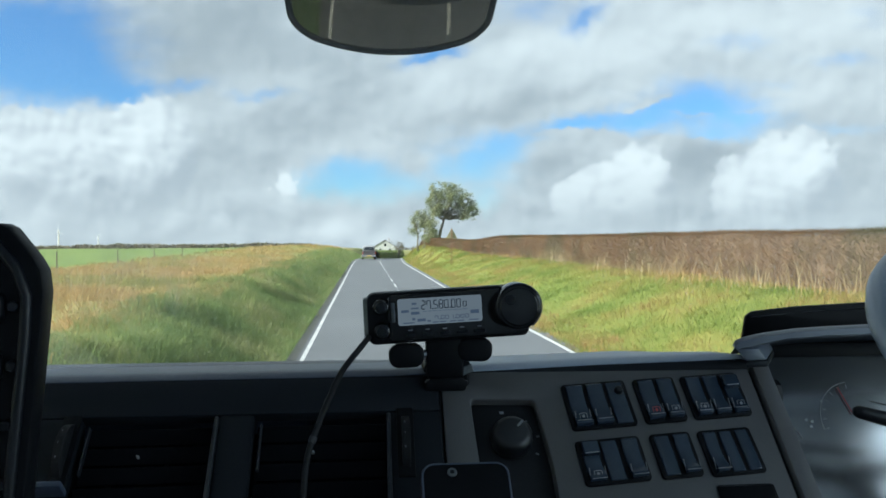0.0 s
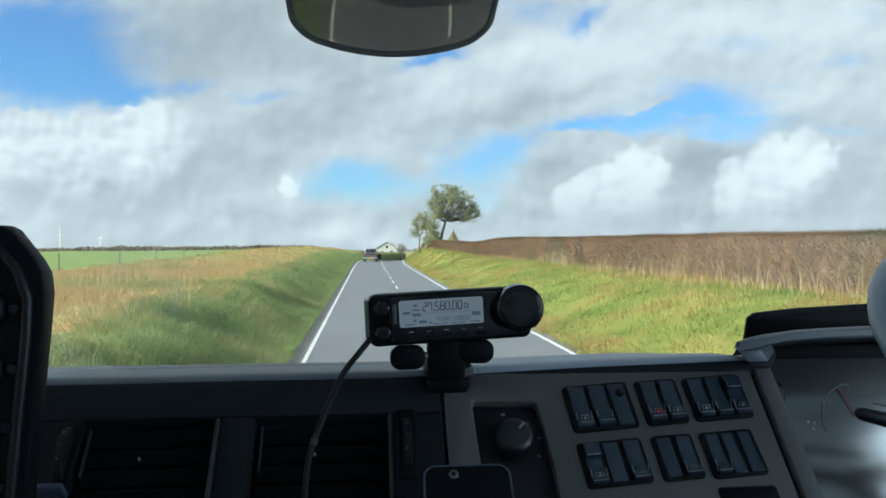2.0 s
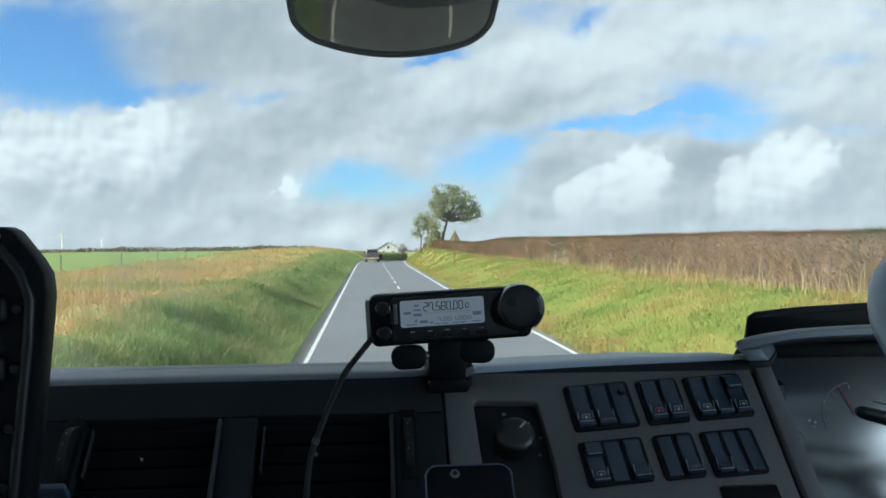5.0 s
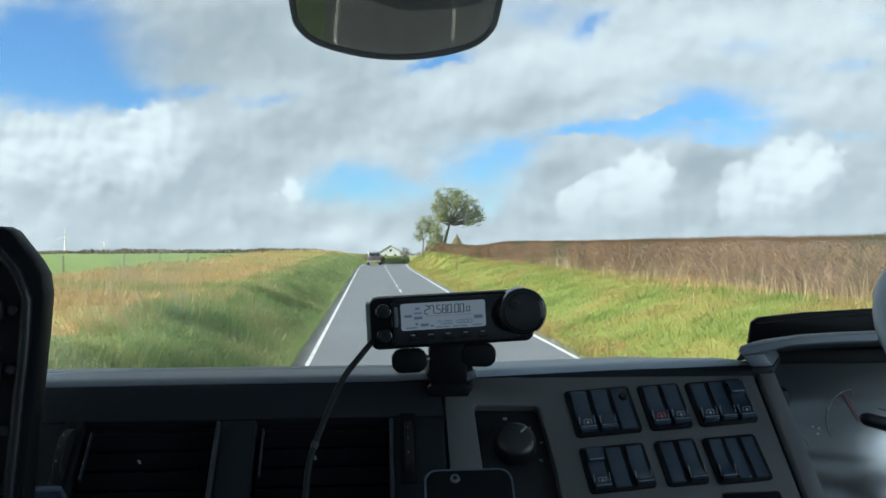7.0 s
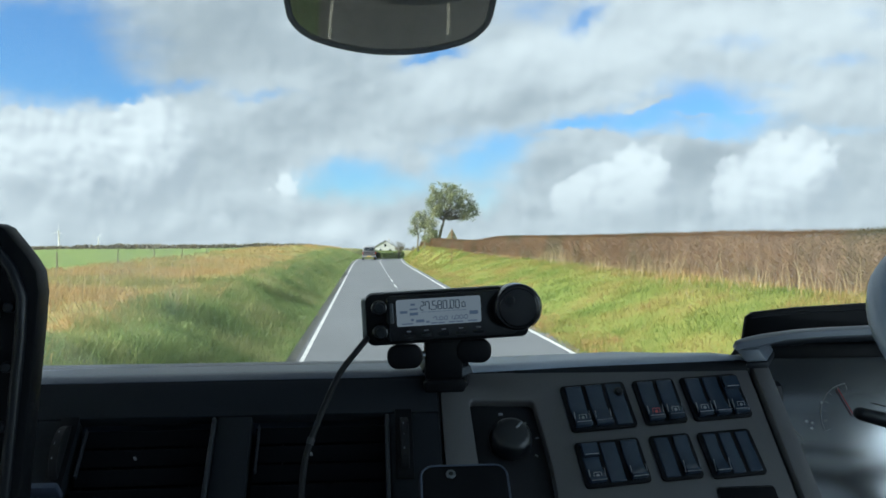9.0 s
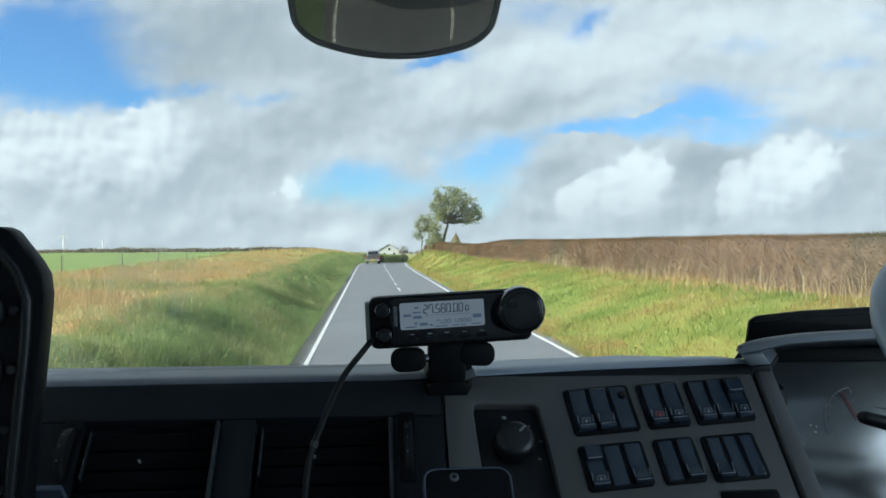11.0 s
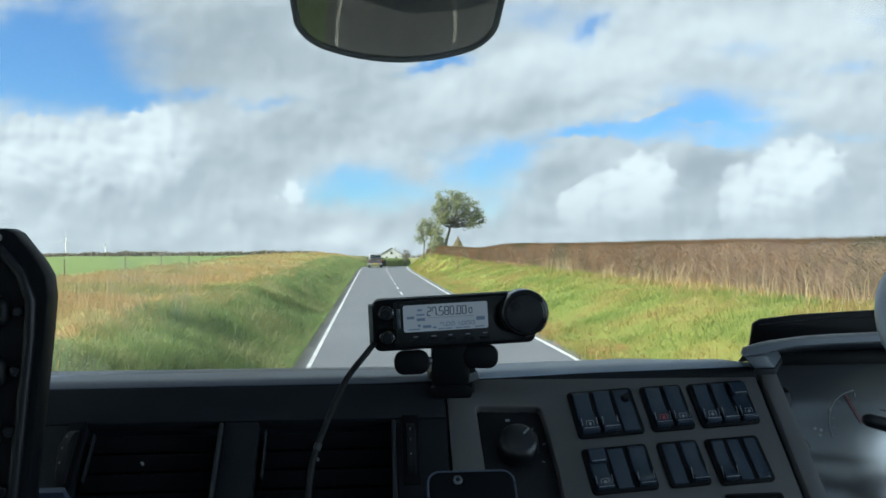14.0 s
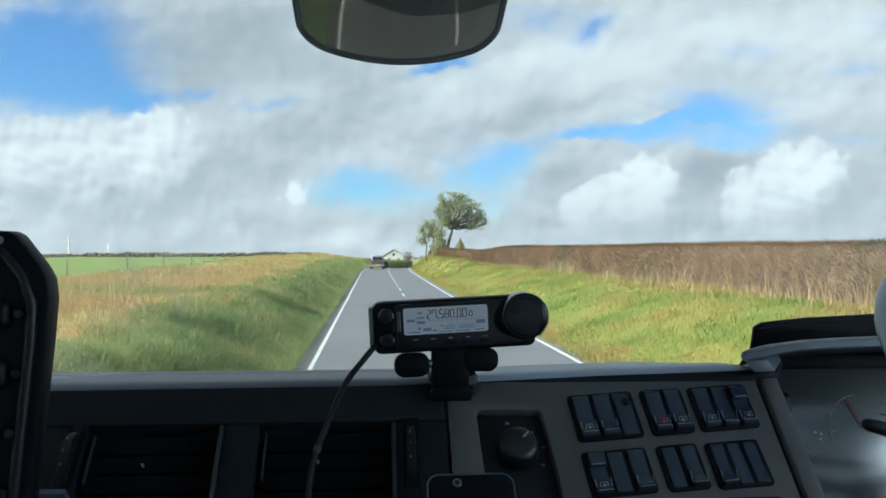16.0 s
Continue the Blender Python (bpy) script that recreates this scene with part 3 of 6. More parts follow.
def build_ground():
    ds = np.concatenate([-np.geomspace(45, 2600, 34)[::-1], np.arange(-44, -9, 1.3), np.arange(-9, -3.4, 0.4), [-3.25, -3.05],
                         [3.05, 3.25], np.arange(3.5, 10, 0.45), np.arange(10, 44, 1.3), np.geomspace(45, 2600, 34)])
    ys = np.concatenate([-np.geomspace(152, 1500, 12)[::-1], np.arange(-150, 0, 3.0), np.arange(0, 60, 1.0), np.arange(60, 260, 2.0),
                         np.geomspace(262, 4600, 44)])
    D, Y = np.meshgrid(ds, ys)
    X = D + road_x(Y)
    Z = land(X, Y)
    nx, ny = len(ds), len(ys)
    i = np.arange(nx * ny).reshape(ny, nx)
    quads = np.stack([i[:-1, :-1], i[:-1, 1:], i[1:, 1:], i[1:, :-1]], -1).reshape(-1)
    me = mesh_of("ground", np.stack([X, Y, Z], -1).reshape(-1, 3), quads, 4, GROUND)
    dry = smooth(5.0, 6.5, -D) * (1 - smooth(16, 19, -D) * smooth(25, 40, Y) * (1 - smooth(95, 120, Y))) * smooth(-20, 0, Y)
    dry = dry * (0.45 + 0.55 * np.sin(D * 0.35 + Y * 0.05) ** 2)
    bright = smooth(2.5, 3.0, D)
    past = np.maximum(smooth(17, 19, -D) * (1 - smooth(70, 90, -D)), smooth(10.5, 12, D))
    past = np.maximum(past, (1 - smooth(-25, -10, Y)) * smooth(7, 9, -D))
    patch = 0.5 + 0.5 * np.sin(X * 0.013 + 0.7) * np.sin(Y * 0.011 + X * 0.004)
    past = past * np.where((np.hypot(X, Y) > 180) & (X < -30), 0.25 + 0.75 * (patch > 0.45), 1.0)
    dry = np.maximum(dry, np.where((np.hypot(X, Y) > 180) & (X < -30), 0.6 * (patch < 0.45), 0))
    col = np.stack([bright, dry, past, np.ones_like(D)], -1).reshape(-1, 4)
    at = me.attributes.new("grows", "FLOAT_COLOR", "POINT")
    at.data.foreach_set("color", col.astype(np.float32).ravel())
    for p in me.polygons:
        p.use_smooth = True
    tagged(part("ground", me, GROUND), "rolling grassland with rough banks beside the road", "ground", kind="structure")


build_ground()


def strip(name, d0, d1, y0, y1, lift, material, parent=None, step=2.0, thick=0.0, label=""):
    """A band that follows the road, from offset d0 to d1."""
    ys = np.arange(y0, y1 + 0.01, min(step, y1 - y0))
    bm = bmesh.new()
    rows = []
    for y in ys:
        x, z = float(road_x(y)), float(road_z(y)) + lift
        if d1 > 1:
            x -= 0.42 * float(smooth(18, 42, y) * (1 - smooth(85, 125, y)))
        left = float(road_x(y)) if d0 < 0 else x
        rows.append([bm.verts.new((left + d0, y, z)), bm.verts.new((x + d1, y, z))])
    for a, b in zip(rows, rows[1:]):
        bm.faces.new((a[0], a[1], b[1], b[0]))
    if thick:
        r = bmesh.ops.extrude_face_region(bm, geom=list(bm.faces))
        bmesh.ops.translate(bm, vec=(0, 0, -thick), verts=[v for v in r["geom"] if isinstance(v, bmesh.types.BMVert)])
        bmesh.ops.recalc_face_normals(bm, faces=list(bm.faces))
    return part(name, bm, material, parent, label)


road = tagged(strip("road", -3.28, 3.28, -160, 420, 0.0, ASPHALT, thick=0.09), "grey worn asphalt country road with white lines", "road", kind="structure")
strip("edge_line", -2.99, -2.90, -40, 420, 0.006, PAINT, road)
strip("edge_line", -3.0, -2.88, -160, -66, 0.006, PAINT, road)
strip("edge_line", 2.88, 3.0, -160, 420, 0.006, PAINT, road)
# darker brown-grey strip between the left edge line and the grass
strip("edge_margin", -3.30, -3.07, -40, 160, 0.004, ROADMARGIN, road, label="dark mottled strip along the road's edge")
for k in range(5):
    strip("give_way_dash", -3.05, -2.80, -64.5 + k * 4.8, -62.0 + k * 4.8, 0.006, PAINT, road, step=1.0)
for k in range(-26, 70):
    strip("centre_dash", -0.05, 0.05, k * 6.0 + 1.2, k * 6.0 + (5.2 if k > 13 else 3.2 + 1.0), 0.006, PAINT, road, step=1.0)


# ---------------------------------------------------------------- growing things
def blades(name, pts, height, width, material, label, category, seed, lean=0.45):
    """Many bent grass blades as one piece of stuff."""
    g = np.random.default_rng(seed)
    n = len(pts)
    h = height * (0.45 + 0.6 * g.random(n)) * (0.8 + 0.3 * np.sin(pts[:, 0] * 1.3 + 3 * np.sin(pts[:, 1] * 0.31)) * np.sin(pts[:, 1] * 0.61 + 2.4 * np.sin(pts[:, 0] * 0.7)) + 0.3 * g.random(n))
    w = width * (0.7 + 0.6 * g.random(n))
    a, b = g.random(n) * 2 * np.pi, g.random(n) * 2 * np.pi
    side = np.stack([np.cos(a), np.sin(a), np.zeros(n)], 1) * (w / 2)[:, None]
    ln = lean * h * (0.3 + g.random(n))
    drift = np.stack([np.cos(b) * ln, np.sin(b) * ln, np.zeros(n)], 1)
    up = np.zeros((n, 3))
    up[:, 2] = h
    base = pts - np.array([0, 0, 0.04])
    mid = base + up * 0.6 + drift * 0.35
    tip = base + up * (1 - 0.25 * lean) + drift
    v = np.stack([base - side, base + side, mid + side * 0.7, mid - side * 0.7, tip + side * 0.15, tip - side * 0.15], 1).reshape(-1, 3)
    k = np.arange(n)[:, None] * 6
    f = np.concatenate([k + np.array([0, 1, 2, 3]), k + np.array([3, 2, 4, 5])], 1).reshape(-1)
    ob = part(name, mesh_of(name, v, f, 4, material), material)
    return tagged(ob, label, category, kind="stuff")


def scatter(n, d0, d1, y0, y1, seed, clump=0.0, power=1.0):
    """Points on the land between two offsets from the road; clump gathers them in tufts."""
    g = np.random.default_rng(seed)
    if clump:
        m = max(1, n // 14)
        cd, cy = g.uniform(d0, d1, m), y0 + (y1 - y0) * g.random(m) ** power
        j = g.integers(0, m, n)
        d, y = cd[j] + g.normal(0, clump, n), cy[j] + g.normal(0, clump, n)
    else:
        d, y = g.uniform(d0, d1, n), y0 + (y1 - y0) * g.random(n) ** power
    lo, hi = min(d0, d1), max(d0, d1)
    d = np.clip(d, lo, hi)
    x = d + road_x(y)
    return np.stack([x, y, land(x, y)], 1)


def clumps(count, each, d0, d1, y0, y1, seed, spread):
    """Points gathered in a few uneven clumps."""
    g = np.random.default_rng(seed)
    d, y = [], []
    for _ in range(count):
        k = int(each * g.uniform(0.2, 2.0))
        d.append(g.uniform(d0, d1) + g.normal(0, spread * 0.6, k))
        y.append(g.uniform(y0, y1) + g.normal(0, spread * g.uniform(0.4, 1.6), k))
    d, y = np.concatenate(d), np.concatenate(y)
    x = d + road_x(y)
    return np.stack([x, y, land(x, y)], 1)


blades("bank_grass", scatter(70000, -6.6, -3.32, 7, 62, 1, 0.2, 1.3), 0.40, 0.012, GRASS_BANK, "rank dark green grass on the roadside bank", "grass", 11, 1.0)
blades("bank_grass", scatter(14000, -7.0, -3.32, 60, 150, 2, 0.2), 0.5, 0.04, GRASS_BANK, "rank dark green grass on the roadside bank", "grass", 12, 0.5)
blades("bank_tufts", clumps(240, 46, -6.2, -3.6, 7, 70, 61, 0.32), 0.48, 0.013, GRASS_BANK, "taller tufts of rank grass on the bank", "grass", 62, 1.3)
blades("rush_tufts", clumps(150, 50, -13, -5.6, 8, 75, 63, 0.4), 0.48, 0.013, GRASS_DRY, "leaning tufts of dry rush grass", "grass", 64, 1.3)
blades("rush_grass", scatter(60000, -16, -5.6, 7, 60, 3, 0.3, 1.3), 0.42, 0.011, GRASS_DRY, "dry yellow and brown rush grass in the field", "grass", 13, 1.1)
blades("rush_grass", scatter(24000, -17.5, -5.6, 20, 160, 4, 0.5), 0.45, 0.026, GRASS_DRY, "dry yellow and brown rush grass in the field", "grass", 14, 1.1)
blades("verge_grass", scatter(80000, 3.0, 9.2, 10, 70, 5, 0.2, 1.3), 0.24, 0.012, GRASS_VERGE, "bright green verge grass with rusty patches", "grass", 15, 0.9)
blades("verge_grass", scatter(15000, 3.1, 7.0, 65, 150, 6, 0.2), 0.32, 0.045, GRASS_VERGE, "bright green verge grass with rusty patches", "grass", 16, 0.6)
blades("dead_stems", clumps(46, 22, 8.5, 9.2, 10, 80, 7, 0.5), 1.0, 0.013, STRAW, "pale dead stems along the foot of the hedge", "grass", 17, 0.45)
blades("hedge_foot_grass", clumps(36, 80, 8.4, 9.3, 9, 85, 27, 0.9), 0.5, 0.016, GRASS_DRY, "dry tangled grass along the foot of the hedge", "grass", 28, 0.9)
blades("edge_grass", scatter(9000, 3.05, 4.3, 12, 90, 9, 0.2, 1.2), 0.28, 0.012, STRAW_RUST, "rusty dying grass along the road edge", "grass", 19, 0.9)
blades("dead_stems", scatter(1300, -12, -4.8, 8, 60, 8, 0.15), 0.95, 0.010, STRAW, "pale dead stems in the rough grass", "grass", 18, 0.3)


def hedge(label, d_near, d_far, width, y0, y1, height, seed, per_m=620, leaf=0.055, rag=0.06, leaf_mat=HEDGE_LEAF):
    """A trimmed winter hedge: a twiggy core, a shell of small leaves and sprays of twigs."""
    g = np.random.default_rng(seed)
    ys = np.arange(y0, y1 + 0.1, 0.7)

    def mid(y):
        return road_x(y) + d_near + (d_far - d_near) * smooth(40, 95, y)

    prof = [(-0.5, 0.0), (-0.52, 0.45), (-0.46, 0.85), (-0.3, 0.97), (0.0, 1.0), (0.3, 0.97), (0.46, 0.85), (0.52, 0.45), (0.5, 0.0)]

    def top(y):
        return height * (1 + 0.010 * np.sin(y * 0.21 + seed) + 0.008 * np.sin(y * 0.83) + 0.006 * np.sin(y * 2.3)) * (1 - 0.3 * smooth(y1 - 14, y1, y) * (y0 == 6))

    base = thing("hedge", (float(mid(y0)), y0, float(land(mid(y0), y0, 0))), label, "hedge")
    V, F = [], []
    for i, y in enumerate(ys):
        xc = float(mid(y))
        zb = float(land(xc, y, 0)) - 0.08
        for u, v in prof:
            k = 0.86 + 0.12 * g.random()
            V.append((xc + u * width * k, y + g.normal(0, 0.08), zb + v * float(top(y)) * (0.95 + 0.04 * g.random())))
        if i:
            a, b = (i - 1) * len(prof), i * len(prof)
            for k in range(len(prof) - 1):
                F += [a + k, a + k + 1, b + k + 1, b + k]
    part("hedge_core", mesh_of("hedge_core", V, F, 4, HEDGE_CORE), HEDGE_CORE, base)
    n = int((y1 - y0) * per_m)
    y = y0 + (y1 - y0) * g.random(n)
    s = g.random(n)
    P = np.array(prof)
    seglen = np.concatenate([[0], np.cumsum(np.hypot(np.diff(P[:, 0]) * width, np.diff(P[:, 1]) * height))])
    q = s * seglen[-1]
    u, v = np.interp(q, seglen, P[:, 0]), np.interp(q, seglen, P[:, 1])
    hollow = np.clip(np.sin(y * 2.7 + 3.1 * np.sin(y * 0.41) + 5 * v) * np.sin(y * 1.13 - 3.3 * v + 2 * np.sin(y * 0.29)), 0, 1) * (v < 0.85)
    out = 1 + g.normal(0, rag, n) - 0.06 * hollow
    xc = mid(y)
    c = np.stack([xc + u * width * out, y, land(xc, y, 0) - 0.05 + v * top(y) * (1 + g.normal(0, rag * 0.5, n))], 1)
    ax = g.normal(size=(n, 3))
    ax /= np.linalg.norm(ax, axis=1)[:, None]
    bx = np.cross(ax, g.normal(size=(n, 3)))
    bx /= np.linalg.norm(bx, axis=1)[:, None]
    sz = leaf * (0.5 + g.random(n))[:, None]
    v4 = np.stack([c - ax * sz, c + bx * sz * 0.45, c + ax * sz, c - bx * sz * 0.45], 1).reshape(-1, 3)
    tagged(part("leaves", mesh_of("leaves", v4, np.arange(n * 4), 4, leaf_mat), leaf_mat, base), kind="stuff")
    m = int((y1 - y0) * (700 if leaf < 0.03 else 260))
    y = y0 + (y1 - y0) * g.random(m)
    xc = mid(y)
    on = g.random(m) < 0.5
    u = np.where(on, g.uniform(-0.5, 0.5, m), -0.5 if d_near > 0 else 0.5)
    v = np.where(on, 0.95, g.uniform(0.1, 0.95, m))
    c = np.stack([xc + u * width, y, land(xc, y, 0) + v * top(y)], 1)
    way = np.stack([np.where(on, g.normal(0, 0.3, m), np.sign(u) * 0.7), g.normal(0, 0.5, m), np.where(on, 1.0, 0.6)], 1)
    ln = (0.05 + np.where(on, 0.12, 0.34) * g.random(m) ** 2)[:, None]
    w = np.array([0.006, 0.004, 0.0])
    v3 = np.stack([c - w, c + w, c + way * ln], 1).reshape(-1, 3)
    tagged(part("twigs", mesh_of("twigs", v3, np.arange(m * 3), 3, leaf_mat), leaf_mat, base), kind="stuff")
    return base


hedge("trimmed brown winter hedge on the grassy bank beside the road", 9.9, 6.6, 1.3, 6, 72, 1.54, 21, 5400, 0.017, 0.045)
hedge("trimmed brown winter hedge running on over the crest", 9.9, 6.6, 1.2, 72, 240, 1.05, 22, 420, 0.06)
hedge("dark green bushes beyond the far bend of the road", 4.9, 4.9, 1.8, 168, 320, 1.7, 24, 420, 0.09, 0.1, GRASS_BANK)
hedge("dark green bushes along the bank of the far bend", -5.6, -5.6, 1.8, 192, 300, 1.9, 23, 420, 0.09, 0.1, GRASS_BANK)


def tree(label, at, height, spread, lean, seed, leaves, bark, leaf_mat, levels=4, trunk=0.16, leaf=0.09, fork=0.26, clump=0.03, category="tree"):
    """A tapered trunk with leaders and side limbs; leaves in loose clumps along the outer twigs."""
    g = random.Random(seed)
    bm = bmesh.new()
    twigs = []
    sway = Vector((lean[0], lean[1], 0))

    def grow(p, d, length, r, level):
        n = 6 if level < 2 else 4
        pts, rad, ways = [p.copy()], [r], [d]
        for i in range(n):
            d = (d + Vector((g.gauss(0, 0.11), g.gauss(0, 0.11), g.gauss(0.02, 0.07))) + sway * 0.09).normalized()
            p = p + d * length / n
            pts.append(p.copy())
            ways.append(d)
            rad.append(max(r * (1 - (0.3 if level == 0 else 0.6) * (i + 1) / n), 0.005))
        tube(bm, pts, rad, 8 if level == 0 else 5 if level < 3 else 3, cap=level == 0)
        if level >= levels - 1:
            twigs.extend(q.copy() for q in pts[1:])
        if level >= levels:
            return
        starts = [n] * 3 if level == 0 else [n, n] + [i for i in range(2, n) if g.random() < 0.8]
        if level == 0:
            starts += [n - 1, n - 2]
        for i in starts:
            o = Matrix.Rotation(g.uniform(0, 2 * math.pi), 3, ways[i]) @ ways[i].orthogonal().normalized()
            nd = (ways[i] + o * g.uniform(0.4, 1.0) * spread + Vector((0, 0, 0.15))).normalized()
            grow(pts[i], nd, length * (g.uniform(0.85, 1.35) if level == 0 else g.uniform(0.5, 0.78)), rad[i] * g.uniform(0.55, 0.75), level + 1)

    base = Vector(at)
    grow(base - Vector((0, 0, 0.1)), (Vector((0, 0, 1)) + sway * 0.6).normalized(), height * fork, trunk, 0)
    k = height / (max(v.co.z for v in bm.verts) - base.z)
    for v in bm.verts:
        v.co = base + (v.co - base) * k
    ob = thing("tree", at, label, category)
    part("trunk", bm, bark, ob, smooth=60)
    n = np.random.default_rng(seed)
    T = np.array([base + (q - base) * k for q in twigs])
    j = n.integers(0, len(T), leaves)
    c = T[j] + n.normal(0, height * clump, (leaves, 3))
    ax = n.normal(size=(leaves, 3))
    ax /= np.linalg.norm(ax, axis=1)[:, None]
    bx = np.cross(ax, n.normal(size=(leaves, 3)))
    bx /= np.linalg.norm(bx, axis=1)[:, None]
    sz = leaf * (0.5 + n.random(leaves))[:, None]
    v4 = np.stack([c - ax * sz, c + bx * sz * 0.5, c + ax * sz, c - bx * sz * 0.5], 1).reshape(-1, 3)
    tagged(part("crown", mesh_of("crown", v4, np.arange(leaves * 4), 4, leaf_mat), leaf_mat, ob), kind="stuff")
    return ob


def on_land(x, y):
    return (x, y, float(land(x, y)) - 0.05)


def shaped_tree(label, at, trunks, lobes, leaves, seed, bark, leaf_mat, leaf=0.09, tight=0.3, category="tree"):
    """A tree whose crown is a set of lobes; trunks are courses from the base to a fork, each with its radius at the foot."""
    g = np.random.default_rng(seed)
    base = Vector(at)
    ob = thing("tree", at, label, category)
    forks = []
    for course, foot in trunks:
        pts = [base + Vector(p) for p in course]
        part("trunk", tube(bmesh.new(), pts, [foot * (1 - 0.55 * k / (len(pts) - 1)) for k in range(len(pts))], 8), bark, ob, smooth=60)
        forks.append((pts, foot * 0.45))
    limbs, C, wt = bmesh.new(), [], []
    for dx, dy, dz, rx, rz in lobes:
        mid = Vector((dx, dy, dz))
        pts, r = min(forks, key=lambda f: (f[0][-1] - base - mid).length)
        for k in range(int(7 + 7 * rx * rz)):
            w = g.normal(size=3)
            w = w / np.linalg.norm(w) * g.uniform(0.45, 1.0)
            tip = base + mid + Vector((w[0] * rx, w[1] * rx, w[2] * rz))
            root = pts[-1] if g.random() < 0.75 else pts[-2].lerp(pts[-1], g.uniform(0.2, 0.9))
            bow = Vector(g.normal(0, 0.22, 3)) * (tip - root).length * 0.5
            way = [root.lerp(tip, q) + bow * math.sin(math.pi * q) * 0.6 - Vector((0, 0, 0.10 * math.sin(math.pi * q) * (tip - root).length)) for q in (0, 0.25, 0.5, 0.75, 1.0)]
            tube(limbs, way, [r * q * g.uniform(0.5, 1.0) for q in (0.8, 0.6, 0.4, 0.25, 0.1)], 5, cap=False)
            C.append(tip)
            wt.append(1.0)
            C.append(way[3])
            wt.append(0.5)
            for _ in range(2):
                q = way[3].lerp(tip, g.random())
                end = q + Vector(g.normal(0, 0.32, 3))
                tube(limbs, [q, q.lerp(end, 0.5) + Vector((0, 0, 0.05)), end], [r * 0.16, r * 0.1, 0.006], 4, cap=False)
                C.append(end)
                wt.append(0.7)
    part("limbs", limbs, bark, ob, smooth=60)
    wt = np.array(wt) * g.uniform(0.3, 1.6, len(wt))
    wt = wt ** 1.5
    j = g.choice(len(C), leaves, p=wt / wt.sum())
    c = np.array(C)[j] + g.normal(0, tight, (leaves, 3)) * np.array([1.0, 1.0, 0.75])
    ax = g.normal(size=(leaves, 3))
    ax /= np.linalg.norm(ax, axis=1)[:, None]
    bx = np.cross(ax, g.normal(size=(leaves, 3)))
    bx /= np.linalg.norm(bx, axis=1)[:, None]
    sz = leaf * (0.5 + g.random(leaves))[:, None]
    v4 = np.stack([c - ax * sz, c + bx * sz * 0.5, c + ax * sz, c - bx * sz * 0.5], 1).reshape(-1, 3)
    tagged(part("crown", mesh_of("crown", v4, np.arange(leaves * 4), 4, leaf_mat), leaf_mat, ob), kind="stuff")
    return ob


shaped_tree("windblown tree with a spreading olive crown beside the road", on_land(8.8, 98),
            [([(0, 0, -0.1), (0.1, 0, 0.9), (0.32, 0, 2.0), (0.62, 0, 3.0), (0.78, 0, 3.9)], 0.24)],
            [(-0.3, 0, 7.1, 0.8, 0.5), (1.0, 0.2, 7.4, 1.0, 0.5), (2.2, 0, 7.1, 0.9, 0.6), (3.3, -0.2, 6.2, 0.8, 0.6), (4.1, 0, 5.1, 0.7, 0.6), (3.5, 0.2, 4.0, 0.6, 0.4),
             (-0.9, 0.2, 5.7, 0.5, 0.5), (1.2, -0.4, 6.2, 1.2, 0.5), (2.9, 0.3, 5.3, 0.6, 0.4), (0.0, -0.3, 5.0, 0.5, 0.5), (-0.5, 0, 4.3, 0.4, 0.5), (4.5, 0, 4.4, 0.4, 0.5)], 11000, 45, BARK, LEAF_TREE, 0.085, 0.21)
shaped_tree("slender thin-leaved tree with two stems beside the windblown one", on_land(6.7, 98.6),
            [([(-0.3, 0, -0.1), (-0.38, 0, 0.8), (-0.3, 0, 1.6), (-0.42, 0, 2.6)], 0.12), ([(0.35, 0, -0.1), (0.55, 0, 0.7), (0.35, 0, 1.5), (0.6, 0, 2.7)], 0.12)],
            [(-0.9, 0, 3.5, 0.4, 0.6), (-0.3, 0, 4.3, 0.4, 0.4), (0.5, 0, 4.4, 0.4, 0.4), (1.0, 0, 3.7, 0.4, 0.6), (-0.9, 0, 2.4, 0.35, 0.5), (0.2, 0, 3.2, 0.35, 0.5)], 3000, 30, BARKPALE, LEAF_TREE, 0.08, 0.2)
shaped_tree("low leafy thicket at the foot of the windblown tree", on_land(8.1, 97.6),
            [([(0, 0, -0.1), (0.05, 0, 0.5), (-0.05, 0, 0.9)], 0.07)],
            [(-0.2, 0, 2.9, 0.5, 0.9), (0.2, 0, 1.5, 0.6, 0.8), (-0.7, 0, 1.2, 0.5, 0.8)], 2600, 71, BARKPALE, LEAF_TREE, 0.085, 0.26, "bush")
tree("far bare tree near the white house", on_land(10.2, 246), 6.6, 0.9, (0.1, 0), 17, 900, BARK, LEAF_BROWN, 4, 0.2, 0.1)
# trees on the bank behind the lorry
tree("bare wind-bent tree leaning from the bank", on_land(6.9, -101), 6.2, 1.0, (0.5, 0), 31, 1600, BARKPALE, LEAF_BROWN, 4, 0.22, 0.06)
tree("slender ivy-clad bare tree on the bank", on_land(5.6, -98), 5.0, 0.5, (0, 0), 33, 1200, BARKPALE, LEAF_BROWN, 4, 0.12, 0.06)
tree("broad brown-leaved thorn tree on the bank", on_land(10.5, -107), 6.0, 1.2, (-0.1, 0), 35, 6000, BARK, LEAF_BROWN, 4, 0.24, 0.06)
tree("small bare thorn bush beside the pole", on_land(-4.6, -43), 3.4, 0.8, (0, 0), 37, 300, BARK, LEAF_BROWN, 3, 0.08, 0.05)
hedge("tall brown hedge close to the road before the junction", -7.0, -7.0, 1.6, -150, -72, 2.0, 41, 200, 0.09)
hedge("bushy brown hedge behind the verge past the junction", -7.2, -7.2, 1.8, -44, -18, 1.7, 42, 240, 0.09)
